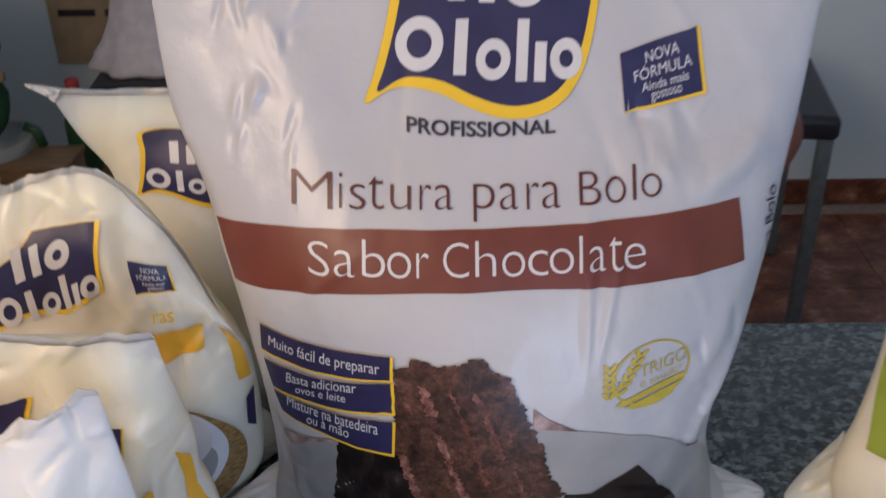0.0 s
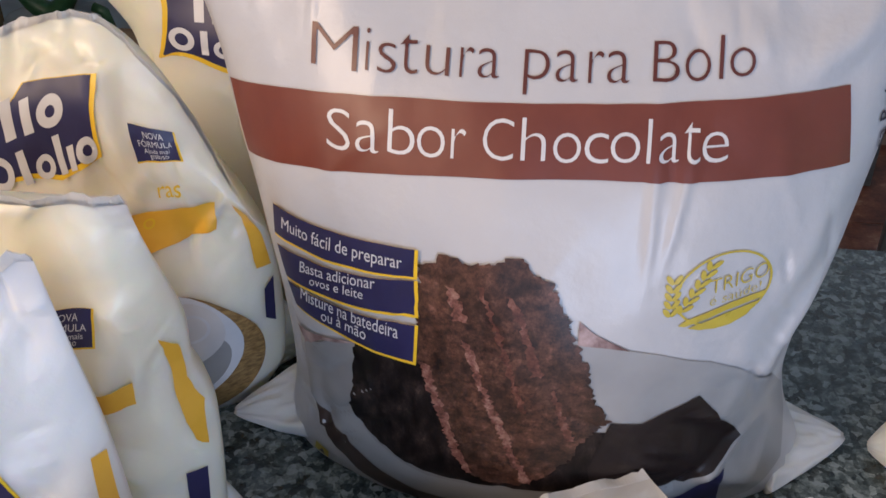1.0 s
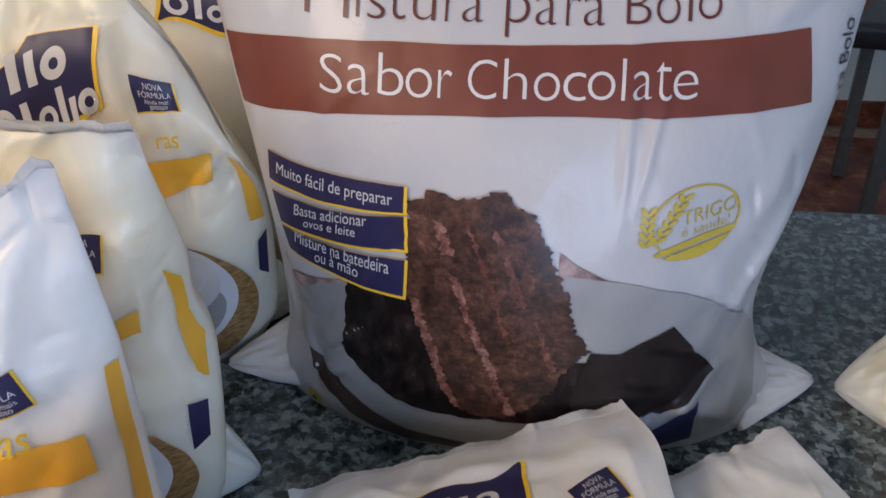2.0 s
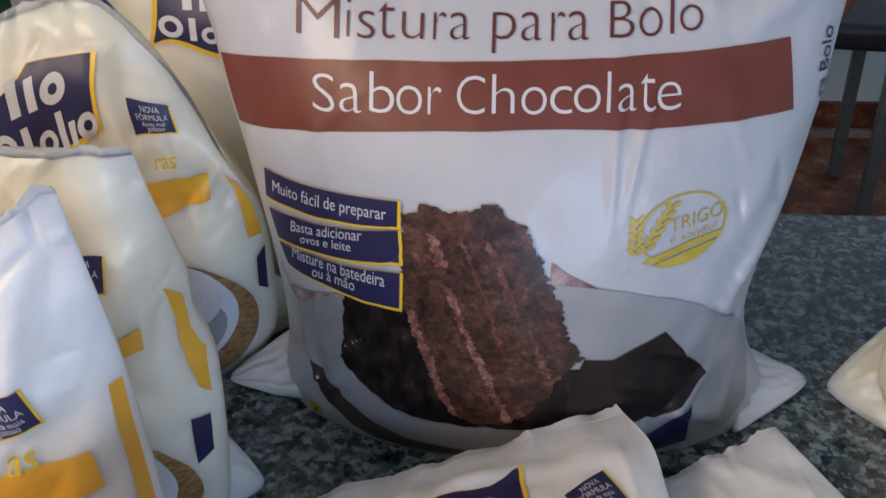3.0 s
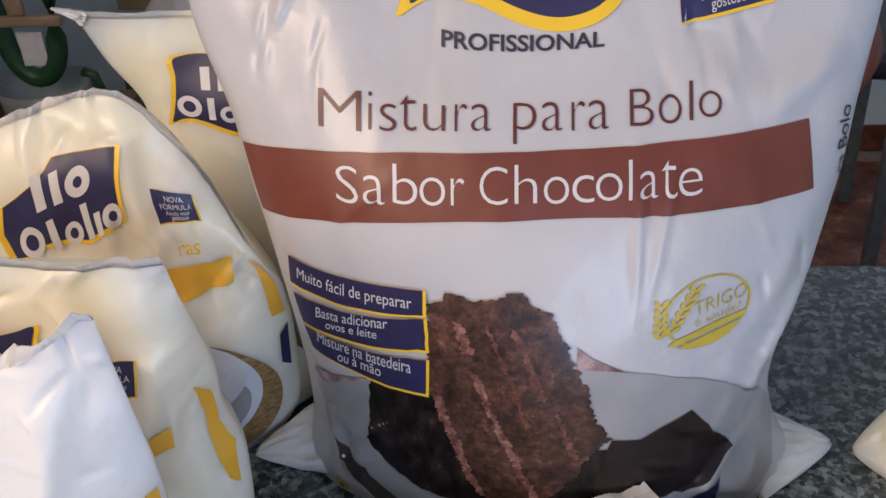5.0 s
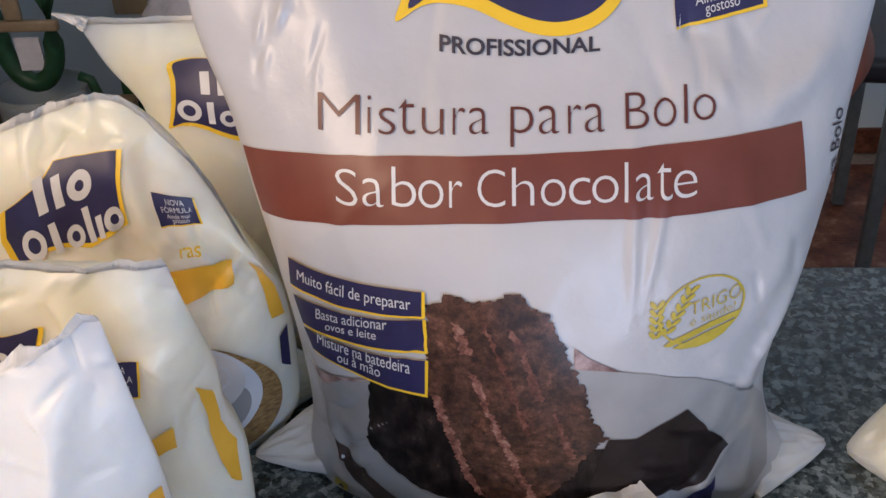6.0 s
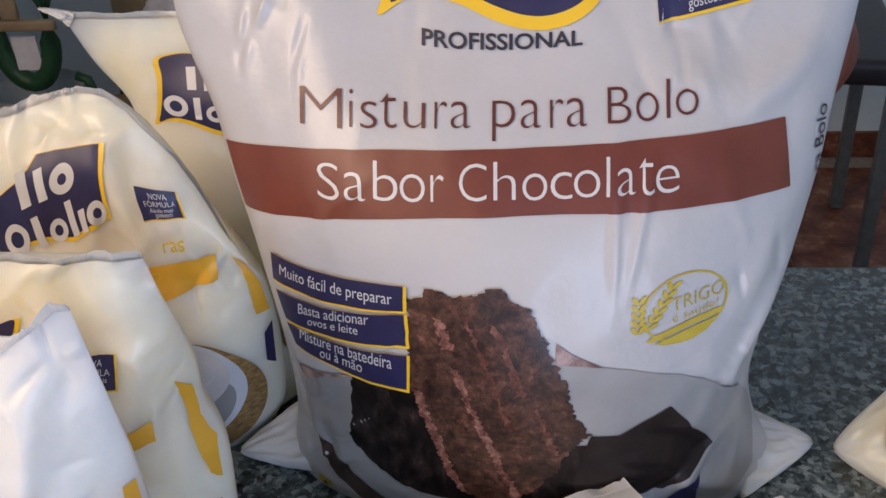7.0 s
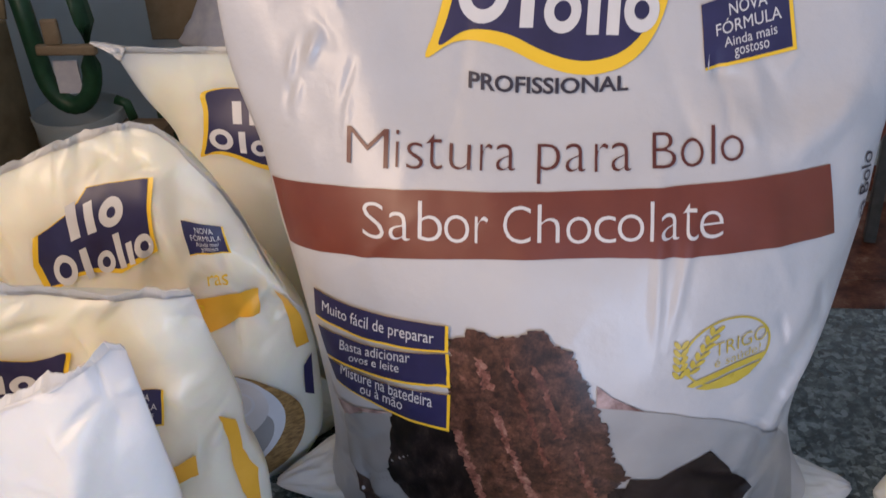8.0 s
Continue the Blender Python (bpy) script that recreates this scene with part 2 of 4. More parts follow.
def glide(table, h):
    """A smooth curve through rows (h, a, b, ...)."""
    if h <= table[0][0]:
        return table[0][1:]
    if h >= table[-1][0]:
        return table[-1][1:]
    k = next(i for i in range(len(table) - 1) if table[i + 1][0] >= h)
    p0, p1, p2, p3 = table[max(k - 1, 0)], table[k], table[k + 1], table[min(k + 2, len(table) - 1)]
    d = p2[0] - p1[0]
    t = (h - p1[0]) / d
    out = []
    for c in range(1, len(p1)):
        m1 = (p2[c] - p0[c]) / (p2[0] - p0[0]) * d
        m2 = (p3[c] - p1[c]) / (p3[0] - p1[0]) * d
        out.append((2 * t**3 - 3 * t**2 + 1) * p1[c] + (t**3 - 2 * t**2 + t) * m1 + (3 * t**2 - 2 * t**3) * p2[c] + (t**3 - t**2) * m2)
    return out


class BagForm:
    """A filled bag in its own frame: rows (height, left x, right x, front y, back y); crease: (x0, z0, x1, z1, width, height) folds."""

    def __init__(self, rows, arch=None, creases=(), wrinkle=0.0016, seed=0.0, p=2.0, q=0.6, crinkle=0.006, folds=30, fold_height=1.1):
        self.crinkle = crinkle
        self.rows, self.wrinkle, self.seed, self.p, self.q = rows, wrinkle, seed, p, q
        self.height = rows[-1][0]
        self.arch = arch or (lambda s: 0.0)
        rng = random.Random(int(seed * 10))
        extra = []
        for _ in range(folds):
            x, z = rng.uniform(rows[2][1], rows[2][2]), rng.uniform(0.02, self.height * 0.97)
            a, l = rng.gauss(0, 0.55), rng.uniform(0.03, 0.11)
            extra.append((x, z, x + l * math.sin(a), z + l * math.cos(a), rng.uniform(0.0022, 0.007), rng.choice((-1, 1, 1)) * rng.uniform(0.0008, 0.0024) * fold_height))
        self.creases = [(*c, min(c[0], c[2]) - 2.2 * c[4], max(c[0], c[2]) + 2.2 * c[4], min(c[1], c[3]) - 2.2 * c[4], max(c[1], c[3]) + 2.2 * c[4]) for c in list(creases) + extra]
        n = 240
        self.cache = [glide(rows, self.height * i / n) for i in range(n + 1)]

    def row(self, h):
        f = max(0.0, min(h / self.height, 1.0)) * (len(self.cache) - 1)
        i = min(int(f), len(self.cache) - 2)
        return [a + (b - a) * (f - i) for a, b in zip(self.cache[i], self.cache[i + 1])]

    def relief(self, x, z):
        r = self.wrinkle * (noise.noise((x * 16 + self.seed, z * 11, self.seed)) + 0.5 * noise.noise((x * 42, z * 30 + self.seed, 3.1)))
        wx, wz = x + 0.02 * noise.noise((x * 14, z * 14, self.seed)), z + 0.02 * noise.noise((x * 13, z * 15, self.seed + 9))
        r += self.crinkle * (noise.voronoi((wx * 17 + wz * 6 + self.seed, wz * 12 - wx * 4, 1.7))[0][0] - 0.5)
        r += self.crinkle * 0.4 * (noise.voronoi((wx * 38 - wz * 14, wz * 30 + self.seed, 5.2))[0][0] - 0.5)
        for x0, z0, x1, z1, w, a, bx0, bx1, bz0, bz1 in self.creases:
            if bx0 < x < bx1 and bz0 < z < bz1:
                dx, dz = x1 - x0, z1 - z0
                t = ((x - x0) * dx + (z - z0) * dz) / (dx * dx + dz * dz)
                c = max(0.0, min(1.0, t))
                d2 = (x - x0 - c * dx) ** 2 + (z - z0 - c * dz) ** 2
                r -= a * math.exp(-d2 / (w * w)) * math.sin(math.pi * max(0.06, min(0.94, t)))
        return r

    def at(self, s, h, back=False):
        """The point at s (-1 left edge, 1 right edge) and height h, before the arch of the top."""
        xl, xr, yf, yb = self.row(h)
        k = max(0.0, 1 - abs(s) ** self.p) ** self.q
        mid = (yf + yb) / 2
        x = xl + (xr - xl) * (s + 1) / 2
        z = h + self.arch(s) * (h / self.height) ** 2
        y = mid + ((yb if back else yf) - mid) * k
        if not back:
            y += self.relief(x, z) * min(1.0, k * 1.9) * (1 + 1.2 * abs(s) ** 3)
        return Vector((x, y, z))

    def front(self, x, z):
        """The front at place x, height z: the point and its normal."""

        def place(x, z):
            h = z
            for _ in range(3):
                xl, xr, _, _ = self.row(h)
                s = max(-0.999, min(0.999, 2 * (x - xl) / (xr - xl) - 1))
                h = z - self.arch(s) * (h / self.height) ** 2
            return self.at(s, h)

        p = place(x, z)
        e = 0.0015
        n = (place(x + e, z) - place(x - e, z)).cross(place(x, z + e) - place(x, z - e))
        return p, n.normalized() if n.length > 1e-12 else Vector((0, -1, 0))

    def seal(self, torn, seed, across=120, tall=0.0035):
        """The crimped strip along the top edge, ragged by torn."""
        rng = random.Random(seed)
        wave = rng.uniform(0, 50)
        bm = bmesh.new()
        rows = []
        for i in range(across + 1):
            s = 0.998 * (2 * i / across - 1)
            p = self.at(s, self.height)
            up = (p - self.at(s, self.height * 0.97)).normalized()
            jag = torn * (1.2 * noise.noise((wave, i * 0.12, 0.5)) + 0.7 * noise.noise((wave, i * 0.4, 2.5)) + rng.uniform(-0.12, 0.12))
            curl = Vector((0, 0.004 * noise.noise((wave, i * 0.08, 8.5)), 0))
            lo, hi = p - up * 0.002, p + up * (tall + jag) + curl
            d = Vector((0, 0.0004, 0))
            rows.append([bm.verts.new(q) for q in (lo - d, hi - d, hi + d, lo + d)])
        for a, b in zip(rows, rows[1:]):
            for k in range(4):
                bm.faces.new((a[k], b[k], b[(k + 1) % 4], a[(k + 1) % 4]))
        bm.faces.new(rows[0])
        bm.faces.new(rows[-1][::-1])
        bmesh.ops.recalc_face_normals(bm, faces=bm.faces[:])
        return bm

    def body(self, across=96, up=110, torn=0.0, seed=1):
        """The closed body; torn: how ragged the top edge is."""
        rng = random.Random(seed)
        bm = bmesh.new()
        front, back = [], []
        wave = rng.uniform(0, 50)
        jag = [torn * (1.3 * noise.noise((wave, i * 0.16, 0.5)) + 0.7 * noise.noise((wave, i * 0.45, 2.5)) + rng.uniform(-0.15, 0.15)) for i in range(across + 1)]
        for j in range(up + 1):
            f = j / up
            h = self.height * (f if f > 0.1 else 0.1 * (f / 0.1) ** 1.4)
            fr, bk = [], []
            for i in range(across + 1):
                s = math.sin(math.pi * (i / across - 0.5))
                top = jag[i] * max(0.0, (f - 0.93) / 0.07)
                a, b = self.at(s, h), self.at(s, h, True)
                a.z += top
                b.z += top
                fr.append(bm.verts.new(a))
                bk.append(fr[-1] if i in (0, across) else bm.verts.new(b))
            front.append(fr)
            back.append(bk)
        for j in range(up):
            for i in range(across):
                bm.faces.new((front[j][i], front[j][i + 1], front[j + 1][i + 1], front[j + 1][i]))
                bm.faces.new((back[j][i + 1], back[j][i], back[j + 1][i], back[j + 1][i + 1]))
        for i in range(across):
            for a, b in ((front[0], back[0]), (back[-1], front[-1])):
                loop = []
                for v in (a[i + 1], a[i], b[i], b[i + 1]):
                    if v not in loop:
                        loop.append(v)
                if len(loop) > 2:
                    bm.faces.new(loop)
        return bm


def ragged(points, amount, step, seed):
    """The polygon with rough edges."""
    rng = random.Random(seed)
    out = []
    for (x0, y0), (x1, y1) in zip(points, points[1:] + points[:1]):
        n = max(1, int(math.hypot(x1 - x0, y1 - y0) / step))
        for i in range(n):
            t = i / n
            out.append((x0 + (x1 - x0) * t + rng.uniform(-amount, amount), y0 + (y1 - y0) * t + rng.uniform(-amount, amount)))
    return out


def disc(cx, cy, rx, ry, n=40, a0=0.0, a1=2 * math.pi):
    return [(cx + rx * math.cos(a0 + (a1 - a0) * i / n), cy + ry * math.sin(a0 + (a1 - a0) * i / n)) for i in range(n)]


def rect(x0, y0, x1, y1):
    return [(x0, y0), (x1, y0), (x1, y1), (x0, y1)]


def ring(cx, cy, rx, ry, w, n=48):
    return ("ring", [(cx + rx * math.cos(2 * math.pi * i / n), cy + ry * math.sin(2 * math.pi * i / n)) for i in range(n)], [(cx + (rx - w) * math.cos(2 * math.pi * i / n), cy + (ry - w * ry / rx) * math.sin(2 * math.pi * i / n)) for i in range(n)])


def flat(shapes):
    """A flat bmesh in the unit square out of outlines."""
    bm = bmesh.new()
    for shape in shapes:
        if shape[0] == "ring":
            a = [bm.verts.new((x, y, 0)) for x, y in shape[1]]
            b = [bm.verts.new((x, y, 0)) for x, y in shape[2]]
            for i in range(len(a)):
                j = (i + 1) % len(a)
                bm.faces.new((a[i], a[j], b[j], b[i]))
        else:
            bm.faces.new([bm.verts.new((x, y, 0)) for x, y in shape])
    return bm


def lettering(text, thin=0.0, spacing=1.0):
    """The words as a flat bmesh that fills the unit square."""
    cu = bpy.data.curves.new("words", "FONT")
    cu.body, cu.size, cu.offset, cu.space_character, cu.align_x = text, 1.0, thin, spacing, "CENTER"
    cu.resolution_u, cu.space_line = 4, 0.85
    ob = new("words", cu)
    bpy.context.view_layer.update()
    ev = ob.evaluated_get(bpy.context.evaluated_depsgraph_get())
    me = ev.to_mesh()
    bm = bmesh.new()
    bm.from_mesh(me)
    ev.to_mesh_clear()
    bpy.data.objects.remove(ob)
    bpy.data.curves.remove(cu)
    xs, ys = [v.co.x for v in bm.verts], [v.co.y for v in bm.verts]
    x0, x1, y0, y1 = min(xs), max(xs), min(ys), max(ys)
    for v in bm.verts:
        v.co = ((v.co.x - x0) / (x1 - x0), (v.co.y - y0) / (y1 - y0), 0)
    return bm


def sag(bow, u, w):
    """How far a printed line leaves the straight: one height, or heights at a quarter, half and three quarters of the low and top edge."""
    if isinstance(bow, (int, float)):
        return bow * 4 * u * (1 - u)
    low, top = [(a * u * (u - 0.5) * (u - 0.75) * (u - 1) / -0.0234375 + b * u * (u - 0.25) * (u - 0.75) * (u - 1) / 0.015625 + c * u * (u - 0.25) * (u - 0.5) * (u - 1) / -0.0234375) for a, b, c in bow]
    return low * (1 - w) + top * w


def printed(name, bm, form, corners, mat, parent, lift=0.0005, bow=0.0, cell=0.004, label=""):
    """Lays a flat shape in the unit square onto a bag's front; corners (x, z): low left, low right, top right, top left."""
    a, b, c, d = [Vector(p) for p in corners]
    nx = max(1, int(max((b - a).length, (c - d).length) / cell))
    ny = max(1, int(max((d - a).length, (c - b).length) / cell))
    for axis, n in ((0, nx), (1, ny)):
        for i in range(1, n):
            co, no = [0, 0, 0], [0, 0, 0]
            co[axis], no[axis] = i / n, 1
            bmesh.ops.bisect_plane(bm, geom=bm.verts[:] + bm.edges[:] + bm.faces[:], plane_co=co, plane_no=no)
    bmesh.ops.triangulate(bm, faces=[f for f in bm.faces if len(f.verts) > 4])
    for v in bm.verts:
        u, w = v.co.x, v.co.y
        q = a * (1 - u) * (1 - w) + b * u * (1 - w) + c * u * w + d * (1 - u) * w
        p, n = form.front(q.x, q.y + sag(bow, u, w))
        v.co = p + n * (lift * 0.6 + 0.0006)
    return part(name, bm, mat, parent, label)


def spelled(text, boxes, form, mat, parent, lift, thin, label=""):
    """A printed word, each letter in its own place (left, right, foot, head) on a bag's front."""
    whole = bmesh.new()
    for letter, (x0, x1, z0, z1) in zip(text, boxes):
        piece = printed("letter", lettering(letter, thin), form, [(x0, z0), (x1, z0), (x1, z1), (x0, z1)], mat, parent, lift, 0.0, 0.003)
        whole.from_mesh(piece.data)
        me = piece.data
        bpy.data.objects.remove(piece)
        bpy.data.meshes.remove(me)
    return part("lettering", whole, mat, parent, label)


# ---- the room ----
X0, X1, Y0, Y1, TOP = -2.3, 2.6, -2.2, 2.93, 2.65


def structure(name, bm, mat, label, smooth=False):
    ob = part(name, bm, mat, None, "", smooth)
    return tagged(ob, label, "", "", "structure")




def stepped(z0, z1):
    """A slab over the room's plan, narrower beside the unseen wall added for the warm lamp."""
    bm = bmesh.new()
    for x0, y0, x1, y1 in ((-1.56, Y0, X1, Y1), (X0, 1.18, -1.56, Y1)):
        piece = box(x0, y0, z0, x1, y1, z1)
        me = bpy.data.meshes.new("piece")
        piece.to_mesh(me)
        piece.free()
        bm.from_mesh(me)
        bpy.data.meshes.remove(me)
    return bm


floor = structure("floor", stepped(-0.06, -0.004), M["grout"], "floor of red-brown marbled ceramic tiles with pale joints")
structure("ceiling", stepped(TOP, TOP + 0.1), M["ceiling"], "plain white painted ceiling")
structure("wall_north", box(X0 - 0.12, Y1, -0.06, X1 + 0.12, Y1 + 0.12, TOP + 0.1), M["wall"], "pale blue-grey painted plaster wall")


def pierced(name, axis, at, thick, lo, hi, gap, label):
    """A wall with one opening through it; gap: from, to, low, high."""
    a, b, c, d = gap
    bm = bmesh.new()
    for u0, u1, z0, z1 in ((lo, a, -0.06, TOP + 0.1), (b, hi, -0.06, TOP + 0.1), (a, b, -0.06, c), (a, b, d, TOP + 0.1)):
        if z1 - z0 < 0.07:
            continue
        if axis == "x":
            piece = box(at, u0, z0, at + thick, u1, z1)
        else:
            piece = box(u0, at, z0, u1, at + thick, z1)
        me = bpy.data.meshes.new("piece")
        piece.to_mesh(me)
        piece.free()
        bm.from_mesh(me)
        bpy.data.meshes.remove(me)
    return structure(name, bm, M["wall"], label)


pierced("wall_south", "y", Y0 - 0.12, 0.12, -0.2, X1 + 0.12, (0.54, 1.56, -0.06, 2.07), "pale painted wall with an open doorway")
structure("wall_south_side", box(-1.56, Y0 - 0.12, -0.06, -0.2, Y0, TOP + 0.1), M["wall"], "pale blue-grey painted plaster wall")
structure("wall_east", box(X1, Y0, -0.06, X1 + 0.12, Y1, TOP + 0.1), M["wall"], "pale blue-grey painted plaster wall")
structure("wall_west", box(X0 - 0.12, 1.18, -0.06, X0, Y1, TOP + 0.1), M["wall"], "pale blue-grey painted plaster wall")
# unseen wall and return, added so the warm lamp stands nearer the bags
pierced("wall_added_west", "x", -1.56, 0.12, Y0, 1.3, (-1.26, -0.24, 1.66, 2.58), "pale painted wall, added out of view around the warm lamp's opening")
structure("wall_added_return", box(X0, 1.18, -0.06, -1.56, 1.3, TOP), M["wall"], "short pale painted wall joining the added wall, out of view")
structure("ground", box(-40, -40, -0.2, 40, 40, -0.061), M["plaster"], "bare ground outside the room")
structure("baseboard", box(X0, Y1 - 0.012, 0.0, X1, Y1, 0.085, 0.003, 1), M["tile"], "red-brown ceramic baseboard along the wall")

# ---- the counter ----
counter = thing("counter", pose(0, 0, 0), "polished dark grey-green speckled granite counter", "counter")
part("worktop", box(-1.3, 0.16, 0.868, 1.5, 0.885, 0.9, 0.004), M["granite"], counter, "polished dark grey-green granite slab")
part("base", box(-1.25, 0.24, 0.0, 1.45, 0.80, 0.867), M["plaster"], counter, smooth=False)

# ---- the large bag of cake mix ----
bag = thing("cake_mix_bag", pose(0, 0, 0.9), "large white plastic cake mix bag with a brown band", "bag")
def cluster(x0, x1, z0, z1, count, seed, turn=0.0, length=0.03, high=0.0016):
    """Short sharp creases gathered in one place of a bag."""
    rng = random.Random(seed)
    out = []
    for _ in range(count):
        x, z, a, l = rng.uniform(x0, x1), rng.uniform(z0, z1), turn + rng.gauss(0, 0.6), length * rng.uniform(0.5, 1.3)
        out.append((x, z, x + l * math.sin(a), z + l * math.cos(a), rng.uniform(0.0018, 0.0035), rng.choice((-1, 1)) * high * rng.uniform(0.6, 1.3)))
    return out


BIG = BagForm(
    [
        (0.0, -0.117, 0.242, 0.536, 0.700),
        (0.02, -0.116, 0.239, 0.523, 0.710),
        (0.06, -0.109, 0.222, 0.508, 0.716),
        (0.10, -0.109, 0.216, 0.503, 0.720),
        (0.15, -0.113, 0.224, 0.500, 0.722),
        (0.20, -0.121, 0.234, 0.506, 0.724),
        (0.25, -0.131, 0.243, 0.522, 0.718),
        (0.29, -0.139, 0.248, 0.546, 0.708),
        (0.34, -0.157, 0.257, 0.588, 0.692),
        (0.41, -0.163, 0.264, 0.630, 0.672),
        (0.47, -0.164, 0.265, 0.648, 0.652),
    ],
    creases=[
        (-0.112, 0.43, -0.03, 0.285, 0.026, 0.006),
        (0.13, 0.33, 0.19, 0.31, 0.012, 0.004),
        (0.111, 0.295, 0.1105, 0.205, 0.0026, 0.0022),
        (0.133, 0.295, 0.117, 0.210, 0.0026, 0.0022),
        (0.232, 0.215, 0.180, 0.115, 0.008, 0.0055),
        (0.240, 0.185, 0.195, 0.090, 0.007, -0.005),
        (0.225, 0.25, 0.165, 0.15, 0.010, 0.002),
        (0.190, 0.080, 0.150, 0.045, 0.005, 0.005),
        (0.21, 0.02, 0.15, 0.07, 0.006, 0.004),
        (0.20, 0.05, 0.13, 0.12, 0.008, -0.003),
        (0.215, 0.10, 0.16, 0.17, 0.008, 0.003),
        (-0.09, 0.10, -0.07, 0.02, 0.006, 0.004),
        (-0.105, 0.15, -0.085, 0.06, 0.006, -0.003),
        (0.17, 0.30, 0.24, 0.33, 0.012, 0.005),
        *cluster(0.13, 0.185, 0.305, 0.345, 11, 1),
        *cluster(-0.125, -0.07, 0.31, 0.40, 16, 2, 0.3),
        *cluster(0.12, 0.20, 0.02, 0.11, 14, 3, -0.9, 0.05),
        *cluster(-0.11, -0.06, 0.02, 0.12, 12, 4, 0.5, 0.04),
        *cluster(0.19, 0.235, 0.10, 0.22, 9, 5, -0.6, 0.04),
    ],
    seed=4.2,
    crinkle=0.0016,
    folds=30,
    fold_height=0.4,
)
part("body", BIG.body(230, 250), M["film_big"], bag)


def big(name, shapes, corners, mat, lift, bow=0.0, parent=bag, label="", cell=0.004):
    bm = shapes if isinstance(shapes, bmesh.types.BMesh) else flat(shapes)
    return printed(name, bm, BIG, corners, M[mat], parent, lift, bow, cell, label)


def quad(x0, z0, x1, z1):
    return [(x0, z0), (x1, z0), (x1, z1), (x0, z1)]


UNIT = rect(0, 0, 1, 1)
band = big("printed_band", [UNIT], [(-0.117, 0.235), (0.2156, 0.2535), (0.2094, 0.294), (-0.1275, 0.2742)], "brown", 0.0004, ((0.0148, 0.0165, 0.011), (0.0105, 0.0085, 0.005)), label="chocolate-brown printed band")
WORDS = {
    "Mistura": [(-0.0704, -0.0445, 0.2999, 0.3193), (-0.0402, -0.0382, 0.3012, 0.3191), (-0.0335, -0.0239, 0.3009, 0.3135), (-0.0222, -0.0125, 0.3010, 0.3172), (-0.0085, 0.0041, 0.3017, 0.3133), (0.0094, 0.0164, 0.3020, 0.3139), (0.0186, 0.0299, 0.3021, 0.3139)],
    "para": [(0.0420, 0.0548, 0.2962, 0.3138), (0.0579, 0.0694, 0.3015, 0.3139), (0.0743, 0.0818, 0.3013, 0.3138), (0.0836, 0.0951, 0.3015, 0.3140)],
    "Bolo": [(0.1065, 0.1195, 0.3023, 0.3181), (0.1223, 0.1352, 0.3020, 0.3146), (0.1394, 0.1414, 0.3028, 0.3210), (0.1446, 0.1574, 0.3036, 0.3159)],
    "Sabor": [(-0.0602, -0.0463, 0.2621, 0.2815), (-0.0432, -0.0304, 0.2645, 0.2790), (-0.0258, -0.0116, 0.2660, 0.2856), (-0.0104, 0.0042, 0.2663, 0.2801), (0.0074, 0.0150, 0.2671, 0.2803)],
    "Chocolate": [(0.0235, 0.0390, 0.2684, 0.2861), (0.0428, 0.0551, 0.2690, 0.2869), (0.0588, 0.0727, 0.2682, 0.2811), (0.0745, 0.0865, 0.2685, 0.2814), (0.0874, 0.1020, 0.2691, 0.2820), (0.1054, 0.1075, 0.2691, 0.2876), (0.1112, 0.1217, 0.2690, 0.2818), (0.1236, 0.1317, 0.2687, 0.2857), (0.1326, 0.1462, 0.2679, 0.2811)],
}
for words in ("Sabor", "Chocolate"):
    spelled(words, WORDS[words], BIG, M["white_ink"], band, 0.0009, -0.014, "white words")
for words in ("Mistura", "para", "Bolo"):
    spelled(words, WORDS[words], BIG, M["text_brown"], bag, 0.0004, -0.016, "dark brown words")
big("lettering", lettering("PROFISSIONAL", 0.022), [(0.0014, 0.3390), (0.0928, 0.3379), (0.0929, 0.3453), (0.0014, 0.3475)], "text_dark", 0.0005, -0.002, label="dark words")


FLAG = [(0.0, 0.06), (0.10, 0.125), (0.20, 0.14), (0.32, 0.115), (0.45, 0.05), (0.58, 0.005), (0.70, 0.0), (0.82, 0.05), (0.91, 0.16), (0.96, 0.32), (0.99, 0.55), (1.0, 0.80), (1.02, 0.98), (0.88, 0.925), (0.75, 0.90), (0.60, 0.925), (0.45, 0.975), (0.30, 1.0), (0.17, 0.98), (0.08, 0.92), (0.09, 0.70), (0.07, 0.45), (0.03, 0.20)]


def rounded(points, steps=4):
    """The outline as a smooth closed curve through its points."""
    out = []
    for i in range(len(points)):
        p0, p1, p2, p3 = [Vector(points[(i + k) % len(points)]) for k in (-1, 0, 1, 2)]
        for j in range(steps):
            t = j / steps
            q = p1 + (p2 - p0) * (t / 2) + (p0 * 2 - p1 * 5 + p2 * 4 - p3) * (t * t / 2) + (p1 * 3 - p0 - p2 * 3 + p3) * (t**3 / 2)
            out.append((q.x, q.y))
    return out


FLAG = rounded(FLAG)
SLANTED = [(0.0, 0.0), (0.10, 0.04), (0.27, 0.17), (0.41, 0.225), (0.52, 0.215), (0.63, 0.22), (0.79, 0.33), (0.94, 0.43), (0.975, 0.79), (1.0, 1.0), (0.82, 0.973), (0.65, 0.942), (0.49, 0.897), (0.42, 0.80), (0.34, 0.72), (0.17, 0.59), (0.03, 0.50), (-0.03, 0.25)]


